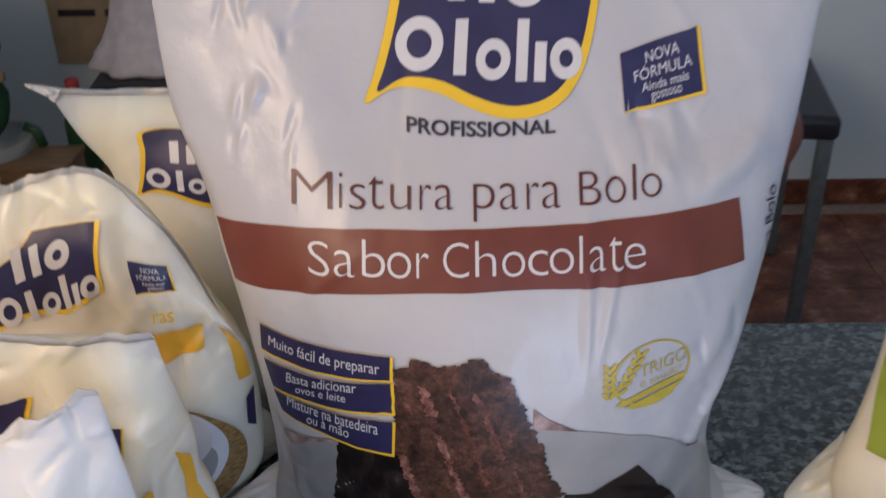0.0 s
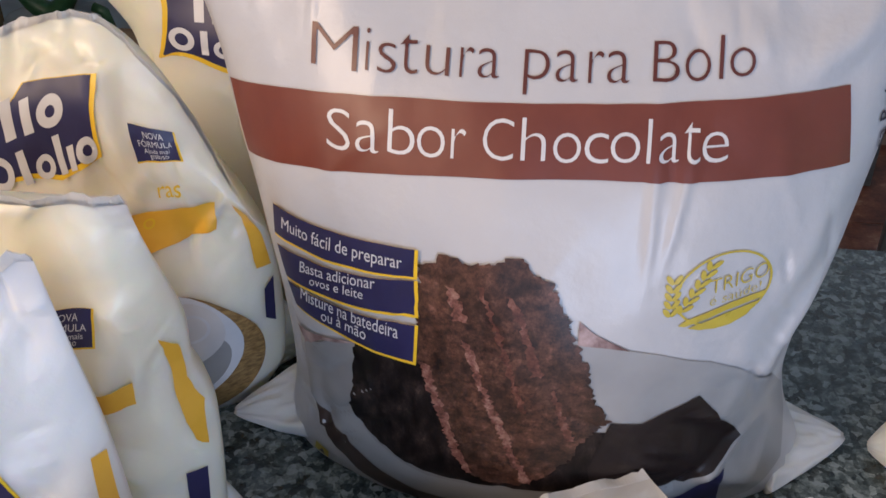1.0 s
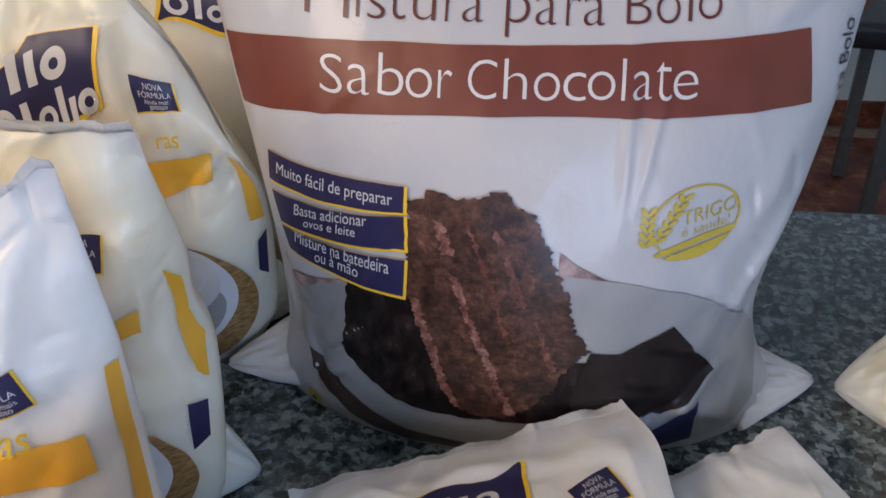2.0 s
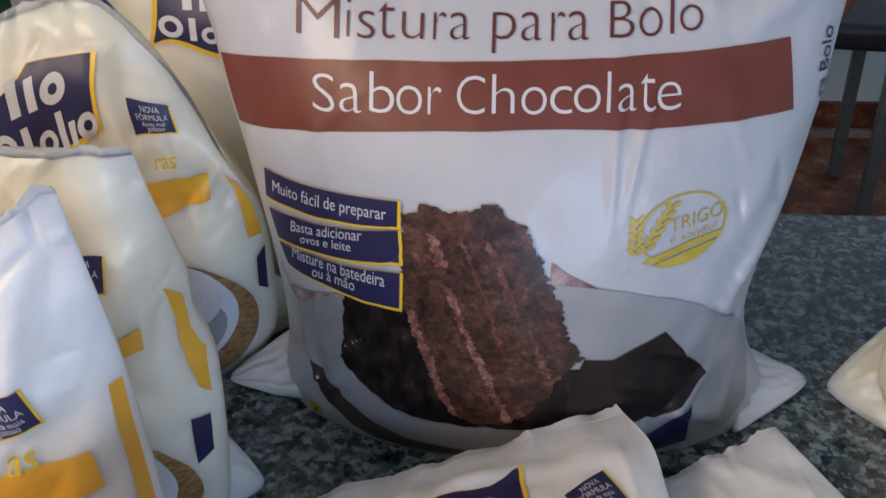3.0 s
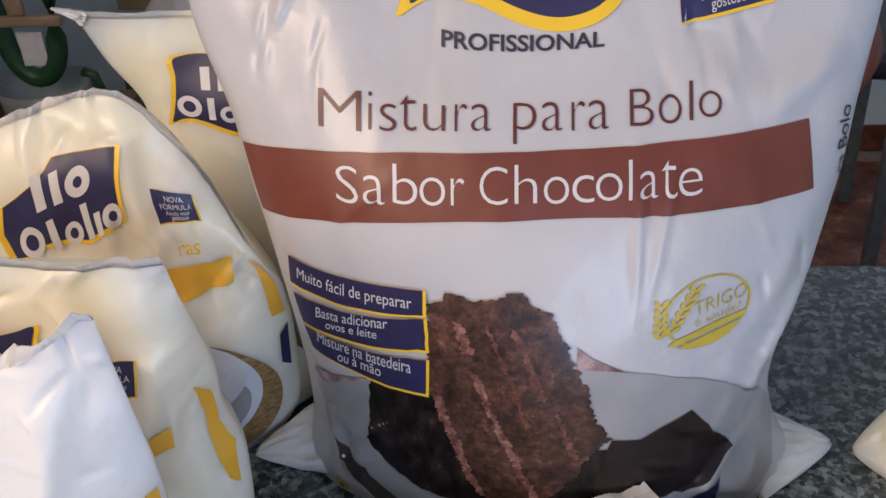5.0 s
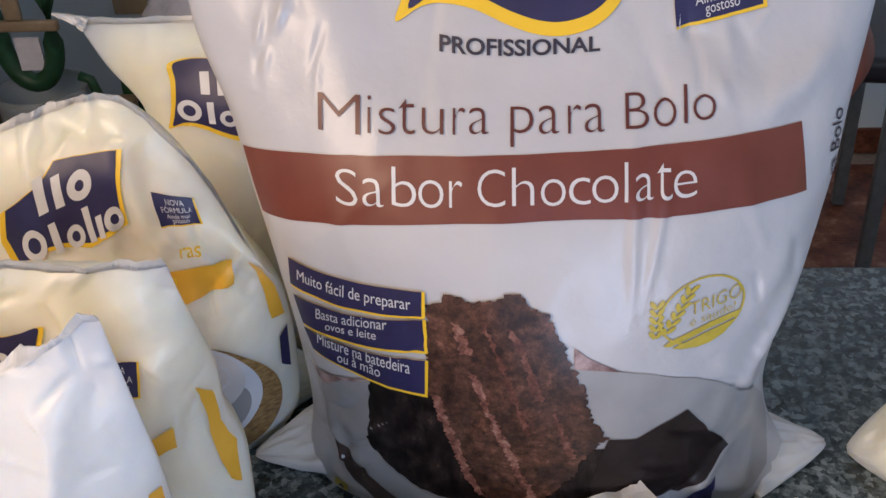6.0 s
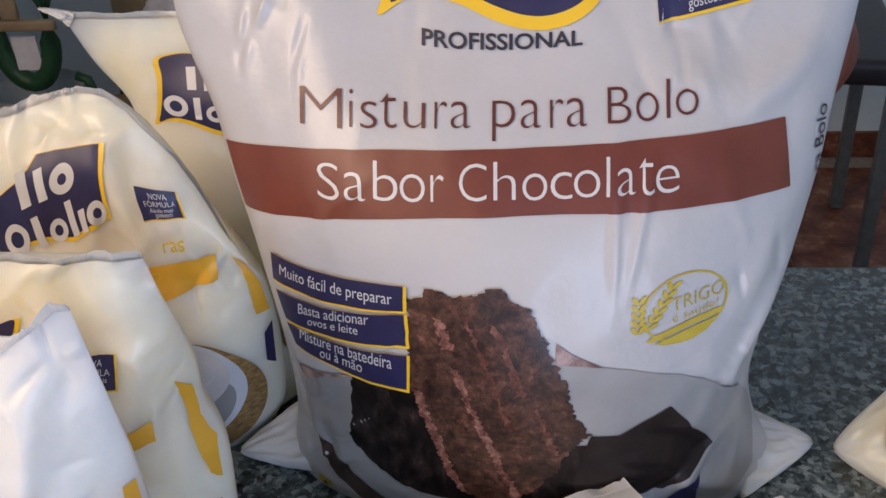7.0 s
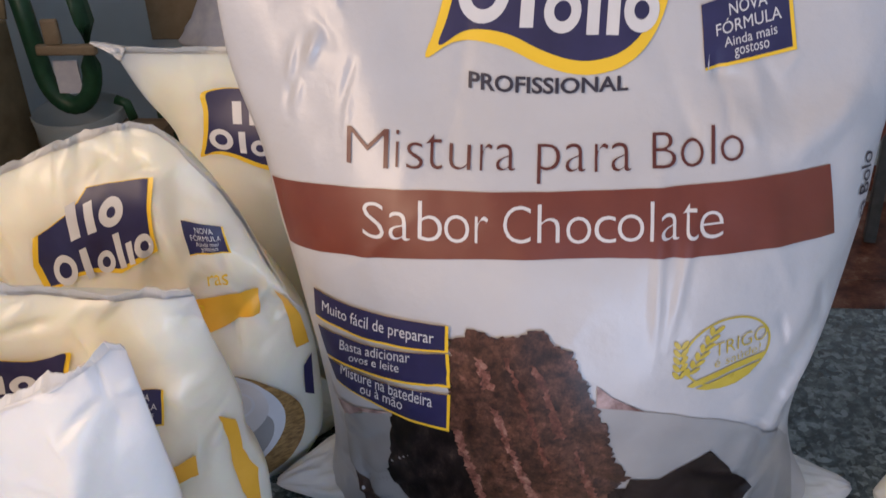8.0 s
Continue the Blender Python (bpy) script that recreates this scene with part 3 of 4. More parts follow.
def emblem(form, parent, corners, lift, cell=0.004, outline=FLAG, rise=0.0):
    """A navy flag with a yellow edge and plain white strokes in two rows."""
    flag = printed("emblem", flat([outline]), form, corners, M["yellow"], parent, lift, 0, cell, "navy flag emblem with a yellow edge and white strokes")
    inner = [(0.05 + x * 0.915, 0.06 + y * 0.93) for x, y in outline]
    printed("field", flat([inner]), form, corners, M["navy"], flag, lift + 0.0004, 0, cell)
    rows = [[rect(0.335, 0.56, 0.41, 0.83)], [rect(0.47, 0.55, 0.54, 0.78)], [ring(0.67, 0.635, 0.095, 0.105, 0.06, 24)]]
    rows += [[ring(0.22, 0.35, 0.105, 0.135, 0.05, 26)], [rect(0.375, 0.20, 0.43, 0.47)], [ring(0.545, 0.275, 0.075, 0.10, 0.04, 22)], [rect(0.645, 0.17, 0.695, 0.47)], [rect(0.725, 0.17, 0.775, 0.36)], [ring(0.86, 0.28, 0.07, 0.10, 0.04, 20)]]
    lean = lambda points: [(x, y + rise * (x - 0.45)) for x, y in points]
    rows = [[("ring", lean(r[0][1]), lean(r[0][2])) if r[0][0] == "ring" else lean(r[0])] for r in rows]
    for row in rows:
        printed("stroke", flat(row), form, corners, M["white_ink"], flag, lift + 0.0008, 0, cell)
    return flag


def badge(form, parent, corners, lift, lines, cell=0.004, edge=0.045, foot=0.05):
    """A small navy label with a yellow edge and white words."""
    tag = printed("badge", flat([UNIT]), form, corners, M["yellow"], parent, lift, 0, cell, "navy badge with white words and a yellow edge")
    printed("field", flat([rect(0.0, foot, 1 - edge, 1.0)]), form, corners, M["navy"], tag, lift + 0.0004, 0, cell)
    for words, x0, y0, x1, y1, thin in lines:
        a, b, c, d = [Vector(p) for p in corners]
        quadro = []
        for u, w in ((x0, y0), (x1, y0), (x1, y1), (x0, y1)):
            quadro.append(a * (1 - u) * (1 - w) + b * u * (1 - w) + c * u * w + d * (1 - u) * w)
        printed("lettering", lettering(words, thin), form, quadro, M["white_ink"], tag, lift + 0.0008, 0, cell)
    return tag


NEWS = [("NOVA", 0.30, 0.70, 0.72, 0.88, 0.0), ("FÓRMULA", 0.14, 0.46, 0.86, 0.68, 0.0), ("Ainda mais", 0.22, 0.27, 0.80, 0.41, 0.0), ("gostoso", 0.32, 0.07, 0.70, 0.24, 0.0)]
emblem(BIG, bag, [(-0.025, 0.347), (0.118, 0.345), (0.124, 0.458), (-0.016, 0.458)], 0.0005)
badge(BIG, bag, [(0.1364, 0.3459), (0.1883, 0.3536), (0.1831, 0.3922), (0.1330, 0.3785)], 0.0005, NEWS)

# printed picture: plate, slice of cake, chocolate; places in centimetres on the bag
PICTURE = quad(-0.10, 0.0, 0.22, 0.24)


def picture(name, points, mat, lift, rough=0.0, seed=0, parent=bag, label=""):
    pts = [((x + 10) / 32, y / 24) for x, y in points]
    return big(name, [ragged(pts, rough, 0.006 if rough > 0.003 else 0.012, seed) if rough else pts], PICTURE, mat, lift, 0.0, parent, label, 0.003)


plate = picture("printed_plate", [(-8.8, 11.5), (-6.4, 13.9), (-4.5, 14.9), (0, 15), (7.8, 17.9), (10.3, 17.2), (12.3, 16.6), (15.2, 15.4), (17.0, 14.3), (18.6, 12.7), (20.0, 10.8), (21.2, 8.6), (21.9, 6.0), (22, 3.0), (20, 1.5), (15, 1.6), (9.8, 2.0), (4.2, 1.6), (-0.9, 1.0), (-4.1, 2.4), (-6.5, 4.4), (-7.9, 6.8), (-8.8, 7.9)], "plate_print", 0.0005, label="grey plate of the printed cake picture")
picture("plate_rim", [(-7.9, 8.8), (-7.8, 8.1), (-7.1, 6.6), (-5.7, 5.2), (-3.8, 3.6), (-1.4, 2.6), (1.7, 2.4), (5.5, 2.6), (11, 3.0), (14.5, 4.6), (14.2, 6.1), (9.1, 6.2), (5.5, 5.5), (1.8, 5.4), (-0.5, 5.2), (-2.3, 6.0), (-3.8, 7.0), (-4.8, 8.0), (-5.5, 8.9), (-6.4, 8.2)], "plate_light", 0.0009, parent=plate)
picture("table_print", [(-8.2, 7.2), (-7.9, 5.6), (-7.1, 3.3), (-5.7, 1.7), (-3.8, 0.9), (-1, 0.7), (5.5, 0.8), (11, 1.2), (11, 2.8), (5.5, 2.4), (1.7, 2.2), (-1.4, 2.4), (-3.8, 3.4), (-5.7, 5.0), (-7.1, 6.4)], "table_print", 0.0009, parent=plate)
picture("navy_patch", [(14.2, 3.4), (17.5, 5.6), (17.6, 1.6), (14, 0.8)], "navy", 0.0010)
picture("cake_icing", [(-4.6, 15.2), (-5.0, 12.8), (-5.1, 11.1), (-5.5, 9.1), (-4.8, 8.1), (-3.8, 7.3), (-2.3, 6.3), (-0.4, 5.7), (1.9, 5.7), (5.5, 5.8), (9.1, 6.0), (12.0, 6.1), (12.4, 9.5), (10, 11.0), (6, 12), (0, 16.5), (-1.0, 16.5)], "icing", 0.0013, 0.003, 3, label="dark glossy icing of the printed cake")
picture("cake_crumb", [(-0.7, 21.3), (0.0, 21.4), (0.4, 21.9), (0.9, 22.0), (1.7, 21.7), (2.5, 21.8), (3.3, 21.9), (3.7, 22.2), (4.6, 22.4), (5.0, 22.1), (5.2, 21.6), (6.2, 21.2), (6.5, 20.6), (6.9, 19.8), (7.3, 19.1), (7.6, 17.8), (8.0, 17.4), (8.2, 16.7), (8.5, 16.0), (8.6, 14.9), (9.0, 13.7), (9.6, 12.6), (10.0, 12.0), (9.2, 11.3), (8.4, 10.3), (8.0, 9.0), (6.9, 7.8), (5.7, 6.7), (4.8, 6.2), (3.3, 6.1), (2.3, 6.6), (1.3, 9.3), (0.8, 10.8), (0.3, 12.3), (0.0, 13.6), (-0.4, 14.8), (-0.9, 15.2)], "cake", 0.0017, 0.005, 4, label="crumbly chocolate cake slice of the printed picture")


def streak(line, widths, mat, seed):
    """A rough stripe of filling along a line of the cake; widths in centimetres from its start to its end."""
    n = len(line) - 1
    half = [widths[0] + (widths[1] - widths[0]) * i / n for i in range(n + 1)]
    left = [(x - w / 2, z) for (x, z), w in zip(line, half)]
    right = [(x + w / 2, z) for (x, z), w in zip(line, half)]
    return picture("cream_layer", left + right[::-1], mat, 0.0021, 0.0045, seed)


streak([(1.0, 20.3), (1.3, 19.4), (1.6, 18.4)], (0.5, 0.7), "cream_layer", 11)
streak([(1.8, 17.3), (2.4, 15.7), (2.9, 14.0), (3.4, 12.7), (4.0, 11.0), (4.5, 9.2), (5.2, 7.7), (5.5, 6.6)], (0.35, 0.6), "cream_layer", 12)
streak([(-0.4, 15.2), (0.0, 13.3), (0.4, 12.0), (0.9, 10.1), (1.4, 8.5), (2.1, 6.8)], (0.5, 0.55), "cream_layer", 14)
streak([(4.2, 20.2), (4.9, 18.6), (5.4, 17.1), (5.8, 15.5)], (0.4, 0.6), "cream_smear", 13)
streak([(6.6, 14.6), (7.3, 12.2), (7.8, 10.6)], (0.3, 0.5), "cream_smear", 15)
streak([(2.6, 20.6), (3.4, 18.6), (4.2, 16.0), (5.2, 12.8)], (0.25, 0.3), "cream_smear", 16)
picture("chocolate_piece", [(9.0, 8.0), (10, 11.9), (11.8, 11.5), (13.3, 12.2), (14.9, 12.9), (18.3, 7.6), (16.7, 6.2), (15.0, 5.4), (12, 5.9), (9.4, 5.9)], "choc", 0.0018, 0.0, 5, label="printed dark chocolate piece")
picture("chocolate_shaving", [(7.8, 19.0), (8.6, 18.3), (10.6, 17.1), (9.2, 17.4), (7.8, 17.6)], "shaving", 0.0010)
picture("chocolate_shaving", [(-9.1, 12.7), (-4.5, 14.9), (-5.5, 14.2), (-7.2, 13.3), (-8.7, 11.4)], "shaving", 0.0010)
mark = picture("warning_mark", [(-9.3, 0.6), (-8.2, 0.5), (-8.0, 1.6), (-9.0, 1.8)], "lime", 0.0010)
picture("mark_shape", [(-8.9, 0.8), (-8.4, 0.8), (-8.5, 1.5)], "text_dark", 0.0018, parent=mark)

STRIPS = [
    ([(-0.0988, 0.1923), (-0.0081, 0.2032), (-0.0077, 0.2200), (-0.0976, 0.2143)], [("Muito fácil de preparar", [(-0.0922, 0.1990), (-0.0165, 0.2056), (-0.0164, 0.2150), (-0.0909, 0.2097)])]),
    ([(-0.0924, 0.1652), (-0.0072, 0.1812), (-0.0077, 0.2026), (-0.0977, 0.1868)], [("Basta adicionar", [(-0.0809, 0.1792), (-0.0318, 0.1918), (-0.0316, 0.1990), (-0.0799, 0.1870)]), ("ovos e leite", [(-0.0747, 0.1736), (-0.0391, 0.1829), (-0.0388, 0.1888), (-0.0738, 0.1799)])]),
    ([(-0.0873, 0.1475), (-0.0090, 0.1490), (-0.0073, 0.1765), (-0.0926, 0.1640)], [("Misture na batedeira", [(-0.0823, 0.1588), (-0.0189, 0.1650), (-0.0185, 0.1738), (-0.0812, 0.1680)]), ("ou à mão", [(-0.0685, 0.1518), (-0.0385, 0.1550), (-0.0378, 0.1628), (-0.0676, 0.1598)])]),
]
for corners, lines in STRIPS:
    tag = badge(BIG, bag, corners, 0.0021, [], 0.0025, 0.022, 0.08)
    for words, place in lines:
        big("lettering", lettering(words, 0.0), place, "white_ink", 0.0031, 0.001, tag, "", 0.0025)

# wheat seal
seal = big("wheat_seal", [ring(0.56, 0.55, 0.44, 0.44, 0.022)], quad(0.119, 0.174, 0.179, 0.224), "lime", 0.0005, label="yellow wheat seal with a field")
big("field", [[(0.18, 0.19), (0.24, 0.235), (0.42, 0.30), (0.66, 0.375), (0.98, 0.42), (0.94, 0.34), (0.62, 0.285), (0.40, 0.205), (0.24, 0.165)], [(0.27, 0.14), (0.40, 0.175), (0.62, 0.25), (0.91, 0.31), (0.81, 0.17), (0.66, 0.095), (0.52, 0.07), (0.38, 0.09)]], quad(0.119, 0.174, 0.179, 0.224), "lime", 0.0005, parent=seal)
for cx, cy, tilt, rows in ((0.10, 0.56, 0.0, 5), (0.30, 0.58, -0.42, 6)):
    for r in range(rows):
        for side in (-1, 1):
            gx = cx + side * 0.036 + (r - 2) * 0.105 * -math.sin(tilt)
            gy = cy + (r - 2) * 0.095
            lean = tilt - side * 0.5
            grain = [(gx + 0.026 * math.cos(a) * math.cos(lean) - 0.062 * math.sin(a) * math.sin(lean), gy + 0.026 * math.cos(a) * math.sin(lean) + 0.062 * math.sin(a) * math.cos(lean)) for a in [2 * math.pi * i / 10 for i in range(10)]]
            big("wheat_grain", [grain], quad(0.119, 0.174, 0.179, 0.224), "lime", 0.0005, parent=seal)
SEAL = [Vector(p) for p in quad(0.119, 0.174, 0.179, 0.224)]


def on_seal(u, w):
    """A place in the seal's square."""
    p = SEAL[0] * (1 - u) * (1 - w) + SEAL[1] * u * (1 - w) + SEAL[2] * u * w + SEAL[3] * (1 - u) * w
    return (p.x, p.y)


big("lettering", lettering("TRIGO", -0.012), [on_seal(0.43, 0.53), on_seal(0.95, 0.60), on_seal(0.95, 0.78), on_seal(0.42, 0.70)], "lime", 0.0010, parent=seal, cell=0.003)
big("lettering", lettering("é saúde!", -0.012), [on_seal(0.44, 0.38), on_seal(0.90, 0.44), on_seal(0.90, 0.55), on_seal(0.44, 0.50)], "lime", 0.0010, parent=seal, cell=0.003)
big("lettering", lettering("ra Bolo"), [(0.2392, 0.2515), (0.2385, 0.2930), (0.2305, 0.2950), (0.2325, 0.2527)], "text_dark", 0.0005, label="dark words running up the side")


# brown back fold of the side that shows past the front
bm = bmesh.new()
strip = []
for i in range(13):
    h = 0.285 + 0.05 * i / 12
    w = 0.012 * math.sin(math.pi * (0.12 + 0.83 * i / 12))
    strip.append([bm.verts.new((x, y, h)) for x, y in ((0.246, 0.626), (0.254 + w, 0.648), (0.254 + w, 0.650), (0.243, 0.640))])
for a, b in zip(strip, strip[1:]):
    for k in range(4):
        bm.faces.new((a[k], a[(k + 1) % 4], b[(k + 1) % 4], b[k]))
bm.faces.new(strip[0][::-1])
bm.faces.new(strip[-1])
part("side_fold", bm, M["fin"], bag, "brown edge of the side fold")


def ear(root, tip, spread, parent, mat, name="corner_fold", thick=0.012):
    """A pointed, sealed corner that sticks out at a bag's foot; root, tip: places; spread: half width at the root as a vector."""
    root, tip, spread = Vector(root), Vector(tip), Vector(spread)
    bm = bmesh.new()
    rows = []
    n, m = 22, 24
    up = spread.cross(tip - root).normalized()
    if up.z < 0:
        up = -up
    for i in range(n + 1):
        t = i / n
        c = root.lerp(tip, t)
        w = spread * ((1 - t) ** 0.85 * 0.93 + 0.07)
        row = []
        for k in range(2 * m):
            a = 2 * math.pi * k / (2 * m)
            puff = thick * (1 - t) ** 0.8 * math.sin(a) + 0.0012 * math.sin(a)
            fold = 0.008 * (1 - t) * noise.noise((t * 1.5, math.cos(a) * 4.5, tip.x * 40)) + 0.004 * (1 - t * 0.5) * noise.noise((t * 5, math.cos(a) * 9, tip.y * 30))
            row.append(bm.verts.new(c + w * math.cos(a) + up * (puff + fold)))
        rows.append(row)
    for a, b in zip(rows, rows[1:]):
        for k in range(2 * m):
            bm.faces.new((a[k], a[(k + 1) % (2 * m)], b[(k + 1) % (2 * m)], b[k]))
    bm.faces.new(rows[0][::-1])
    bm.faces.new(rows[-1])
    bmesh.ops.recalc_face_normals(bm, faces=bm.faces[:])
    return part(name, bm, M[mat], parent)


ear((0.205, 0.61, 0.022), (0.276, 0.630, 0.006), (-0.012, 0.040, 0.016), bag, "film", thick=0.012)
ear((-0.09, 0.625, 0.026), (-0.160, 0.610, 0.006), (0.008, 0.038, 0.020), bag, "film", thick=0.012)

# ---- small bags ----


def small_bag(m, form, label, mat, torn, seed, group="small mix bags"):
    b = thing("mix_bag", m, label, "bag", group)
    part("body", form.body(130, 140, 0.0, seed), M[mat], b)
    part("top_seal", form.seal(torn, seed), M[mat], b, smooth=False)
    return b


def bowl(form, b, cx, cz, r):
    """The printed bowl of cream on its woven mat."""
    c = quad(cx - r, cz - r * 1.06, cx + r, cz + r * 1.06)
    mat = printed("printed_mat", flat([disc(0.5, 0.5, 0.5, 0.5, 56)]), form, c, M["wicker"], b, 0.0004, 0, 0.004, "woven mat of the printed bowl")
    printed("bowl_inside", flat([disc(0.47, 0.60, 0.43, 0.41, 56)]), form, c, M["dish_print"], mat, 0.0008, 0, 0.004, "white printed bowl")
    printed("bowl_shade", flat([disc(0.52, 0.52, 0.30, 0.27)]), form, c, M["plate_print"], mat, 0.0011, 0, 0.004)
    printed("cream_print", flat([disc(0.60, 0.72, 0.22, 0.22)]), form, c, M["white_ink"], mat, 0.0015, 0, 0.004)
    printed("cream_swirl", flat([ring(0.63, 0.75, 0.11, 0.10, 0.02)]), form, c, M["dish_print"], mat, 0.0019, 0, 0.004)


# bag beside the large one
F1 = BagForm(
    [(0.0, -0.13, 0.078, -0.045, 0.05), (0.03, -0.14, 0.094, -0.055, 0.06), (0.1, -0.145, 0.099, -0.060, 0.06), (0.2, -0.145, 0.099, -0.058, 0.03), (0.26, -0.145, 0.097, -0.060, -0.01), (0.29, -0.145, 0.094, -0.050, -0.026), (0.308, -0.145, 0.092, -0.040, -0.034)],
    arch=lambda s: -0.12 * (max(0.0, s - 0.3) / 0.7) ** 2 - 0.06 * (max(0.0, 0.3 - s) / 1.3) ** 1.3, creases=[(0.02, 0.31, 0.035, 0.2, 0.008, 0.006), (-0.03, 0.30, 0.02, 0.285, 0.008, 0.005), (0.03, 0.31, 0.07, 0.26, 0.01, 0.004), *cluster(-0.04, 0.04, 0.27, 0.31, 14, 21, 0.9, 0.04, 0.0022), *cluster(0.05, 0.09, 0.12, 0.24, 8, 22, 0.1, 0.05, 0.002)], wrinkle=0.003, seed=1.3)
b = small_bag(pose(-0.225, 0.645, 0.9), F1, "cream mix bag with an orange band and ragged top, standing", "film_cream", 0.002, 3)
emblem(F1, b, quad(-0.070, 0.190, 0.025, 0.280), 0.0005, 0.004, SLANTED, 0.5)
badge(F1, b, [(0.0399, 0.2245), (0.0665, 0.2254), (0.0620, 0.2425), (0.0378, 0.2510)], 0.0005, NEWS)
printed("printed_band", flat([UNIT]), F1, [(-0.06, 0.122), (0.0726, 0.1663), (0.0751, 0.1882), (-0.06, 0.1745)], M["orange"], b, 0.0005, 0, 0.004, "orange printed band")
printed("lettering", lettering("ras"), F1, [(0.0443, 0.1951), (0.0587, 0.1965), (0.0602, 0.2071), (0.0460, 0.2050)], M["yellow"], b, 0.0005)
printed("side_stripe", flat([UNIT]), F1, [(0.0905, 0.1267), (0.0975, 0.1253), (0.0954, 0.1846), (0.0880, 0.1921)], M["orange"], b, 0.0005, 0, 0.004)
printed("side_badge", flat([UNIT]), F1, [(0.0905, 0.0820), (0.0950, 0.0750), (0.0972, 0.1150), (0.0925, 0.1080)], M["navy"], b, 0.0019, 0, 0.003)
printed("lettering", lettering("o"), F1, [(0.0300, 0.1700), (0.0375, 0.1720), (0.0380, 0.1800), (0.0305, 0.1780)], M["yellow"], b, 0.0010)
bowl(F1, b, 0.033, 0.060, 0.055)
ear((0.06, 0.01, 0.035), (0.108, 0.055, 0.006), (0.01, 0.03, 0.03), b, "film_cream")

# bag in front of it
F2 = BagForm(
    [(0.0, -0.09, 0.09, -0.04, 0.04), (0.05, -0.1, 0.097, -0.055, 0.05), (0.13, -0.102, 0.1025, -0.055, 0.045), (0.155, -0.102, 0.100, -0.055, 0.04), (0.17, -0.102, 0.0962, -0.055, 0.035), (0.2, -0.102, 0.097, -0.055, 0.03), (0.27, -0.102, 0.098, -0.058, -0.025), (0.293, -0.102, 0.098, -0.052, -0.046)],
    creases=[(0.04, 0.29, 0.07, 0.15, 0.01, 0.006), (0.05, 0.14, 0.09, 0.1, 0.01, 0.004), *cluster(-0.05, 0.09, 0.265, 0.292, 16, 23, 1.1, 0.035, 0.002), *cluster(0.07, 0.10, 0.10, 0.20, 10, 24, 0.3, 0.035, 0.0022)], wrinkle=0.003, seed=5.1, p=2.6)
b = small_bag(pose(-0.22, 0.485, 0.9), F2, "cream mix bag with an orange band, standing between two others", "film_cream", 0.0015, 4)
badge(F2, b, [(0.045, 0.2200), (0.0688, 0.2113), (0.0731, 0.2349), (0.048, 0.2385)], 0.0005, NEWS)
emblem(F2, b, [(-0.06, 0.195), (0.02, 0.205), (0.03, 0.262), (-0.05, 0.255)], 0.0005)
printed("printed_band", flat([UNIT]), F2, [(-0.06, 0.155), (0.0765, 0.1668), (0.0774, 0.1810), (-0.06, 0.176)], M["orange"], b, 0.0005, 0, 0.004, "orange printed band")
printed("side_stripe", flat([[(0.0, 1.0), (0.42, 0.86), (0.46, 0.58), (1.0, 0.36), (0.9, 0.0), (0.55, 0.10), (0.05, 0.56)]]), F2, quad(0.0900, 0.1164, 0.1000, 0.2017), M["orange"], b, 0.0005, 0, 0.004)
printed("side_badge", flat([UNIT]), F2, [(0.0870, 0.0678), (0.0945, 0.0713), (0.0965, 0.1000), (0.0880, 0.1035)], M["navy"], b, 0.0005, 0, 0.004)
bowl(F2, b, 0.034, 0.052, 0.052)
ear((0.06, 0.0, 0.03), (0.110, 0.016, 0.006), (0.01, 0.03, 0.03), b, "film_cream")

# bag before that
F3 = BagForm(
    [(0.0, -0.08, 0.085, -0.04, 0.035), (0.05, -0.093, 0.097, -0.048, 0.038), (0.13, -0.095, 0.098, -0.05, 0.035), (0.22, -0.095, 0.098, -0.045, 0.02), (0.28, -0.095, 0.096, -0.035, -0.005), (0.316, -0.095, 0.095, -0.028, -0.022)],
    arch=lambda s: -0.045 * (1 - math.exp(-max(0.0, 0.93 - s) / 0.8)) / 0.7,
    creases=[(0.08, 0.31, 0.05, 0.2, 0.012, 0.004), *cluster(-0.04, 0.09, 0.27, 0.31, 14, 25, 1.2, 0.03, 0.0018), *cluster(-0.02, 0.09, 0.10, 0.27, 26, 26, -0.7, 0.03, 0.0008)], wrinkle=0.003, seed=8.8)
b = small_bag(pose(-0.217, 0.385, 0.9), F3, "white mix bag with an orange band and sealed top", "film", 0.002, 5)
badge(F3, b, [(0.038, 0.190), (0.0660, 0.2005), (0.0628, 0.2249), (0.036, 0.215)], 0.0005, NEWS)
printed("printed_band", flat([UNIT]), F3, [(-0.03, 0.1470), (0.0817, 0.1544), (0.0808, 0.1798), (-0.03, 0.1600)], M["orange"], b, 0.0005, 0, 0.004, "orange printed band")
printed("side_stripe", flat([UNIT]), F3, [(0.0920, 0.1000), (0.0965, 0.0980), (0.0970, 0.2126), (0.0925, 0.2118)], M["orange"], b, 0.0005, 0, 0.004)

printed("lettering", lettering("as"), F3, [(0.0450, 0.1722), (0.0580, 0.1745), (0.0590, 0.1860), (0.0465, 0.1836)], M["yellow"], b, 0.0010, 0, 0.003)

F4 = BagForm(
    [(0.0, -0.08, 0.08, -0.03, 0.03), (0.05, -0.09, 0.09, -0.036, 0.034), (0.13, -0.092, 0.092, -0.034, 0.03), (0.175, -0.094, 0.094, -0.02, 0.01), (0.197, -0.095, 0.095, -0.003, 0.0)],
    arch=lambda s: -0.016 * max(0.0, 0.8 - s) ** 0.7, wrinkle=0.003, seed=2.8)
b = small_bag(pose(-0.160, 0.290, 0.9), F4, "low white mix bag with a ragged sealed top", "film", 0.0014, 6)

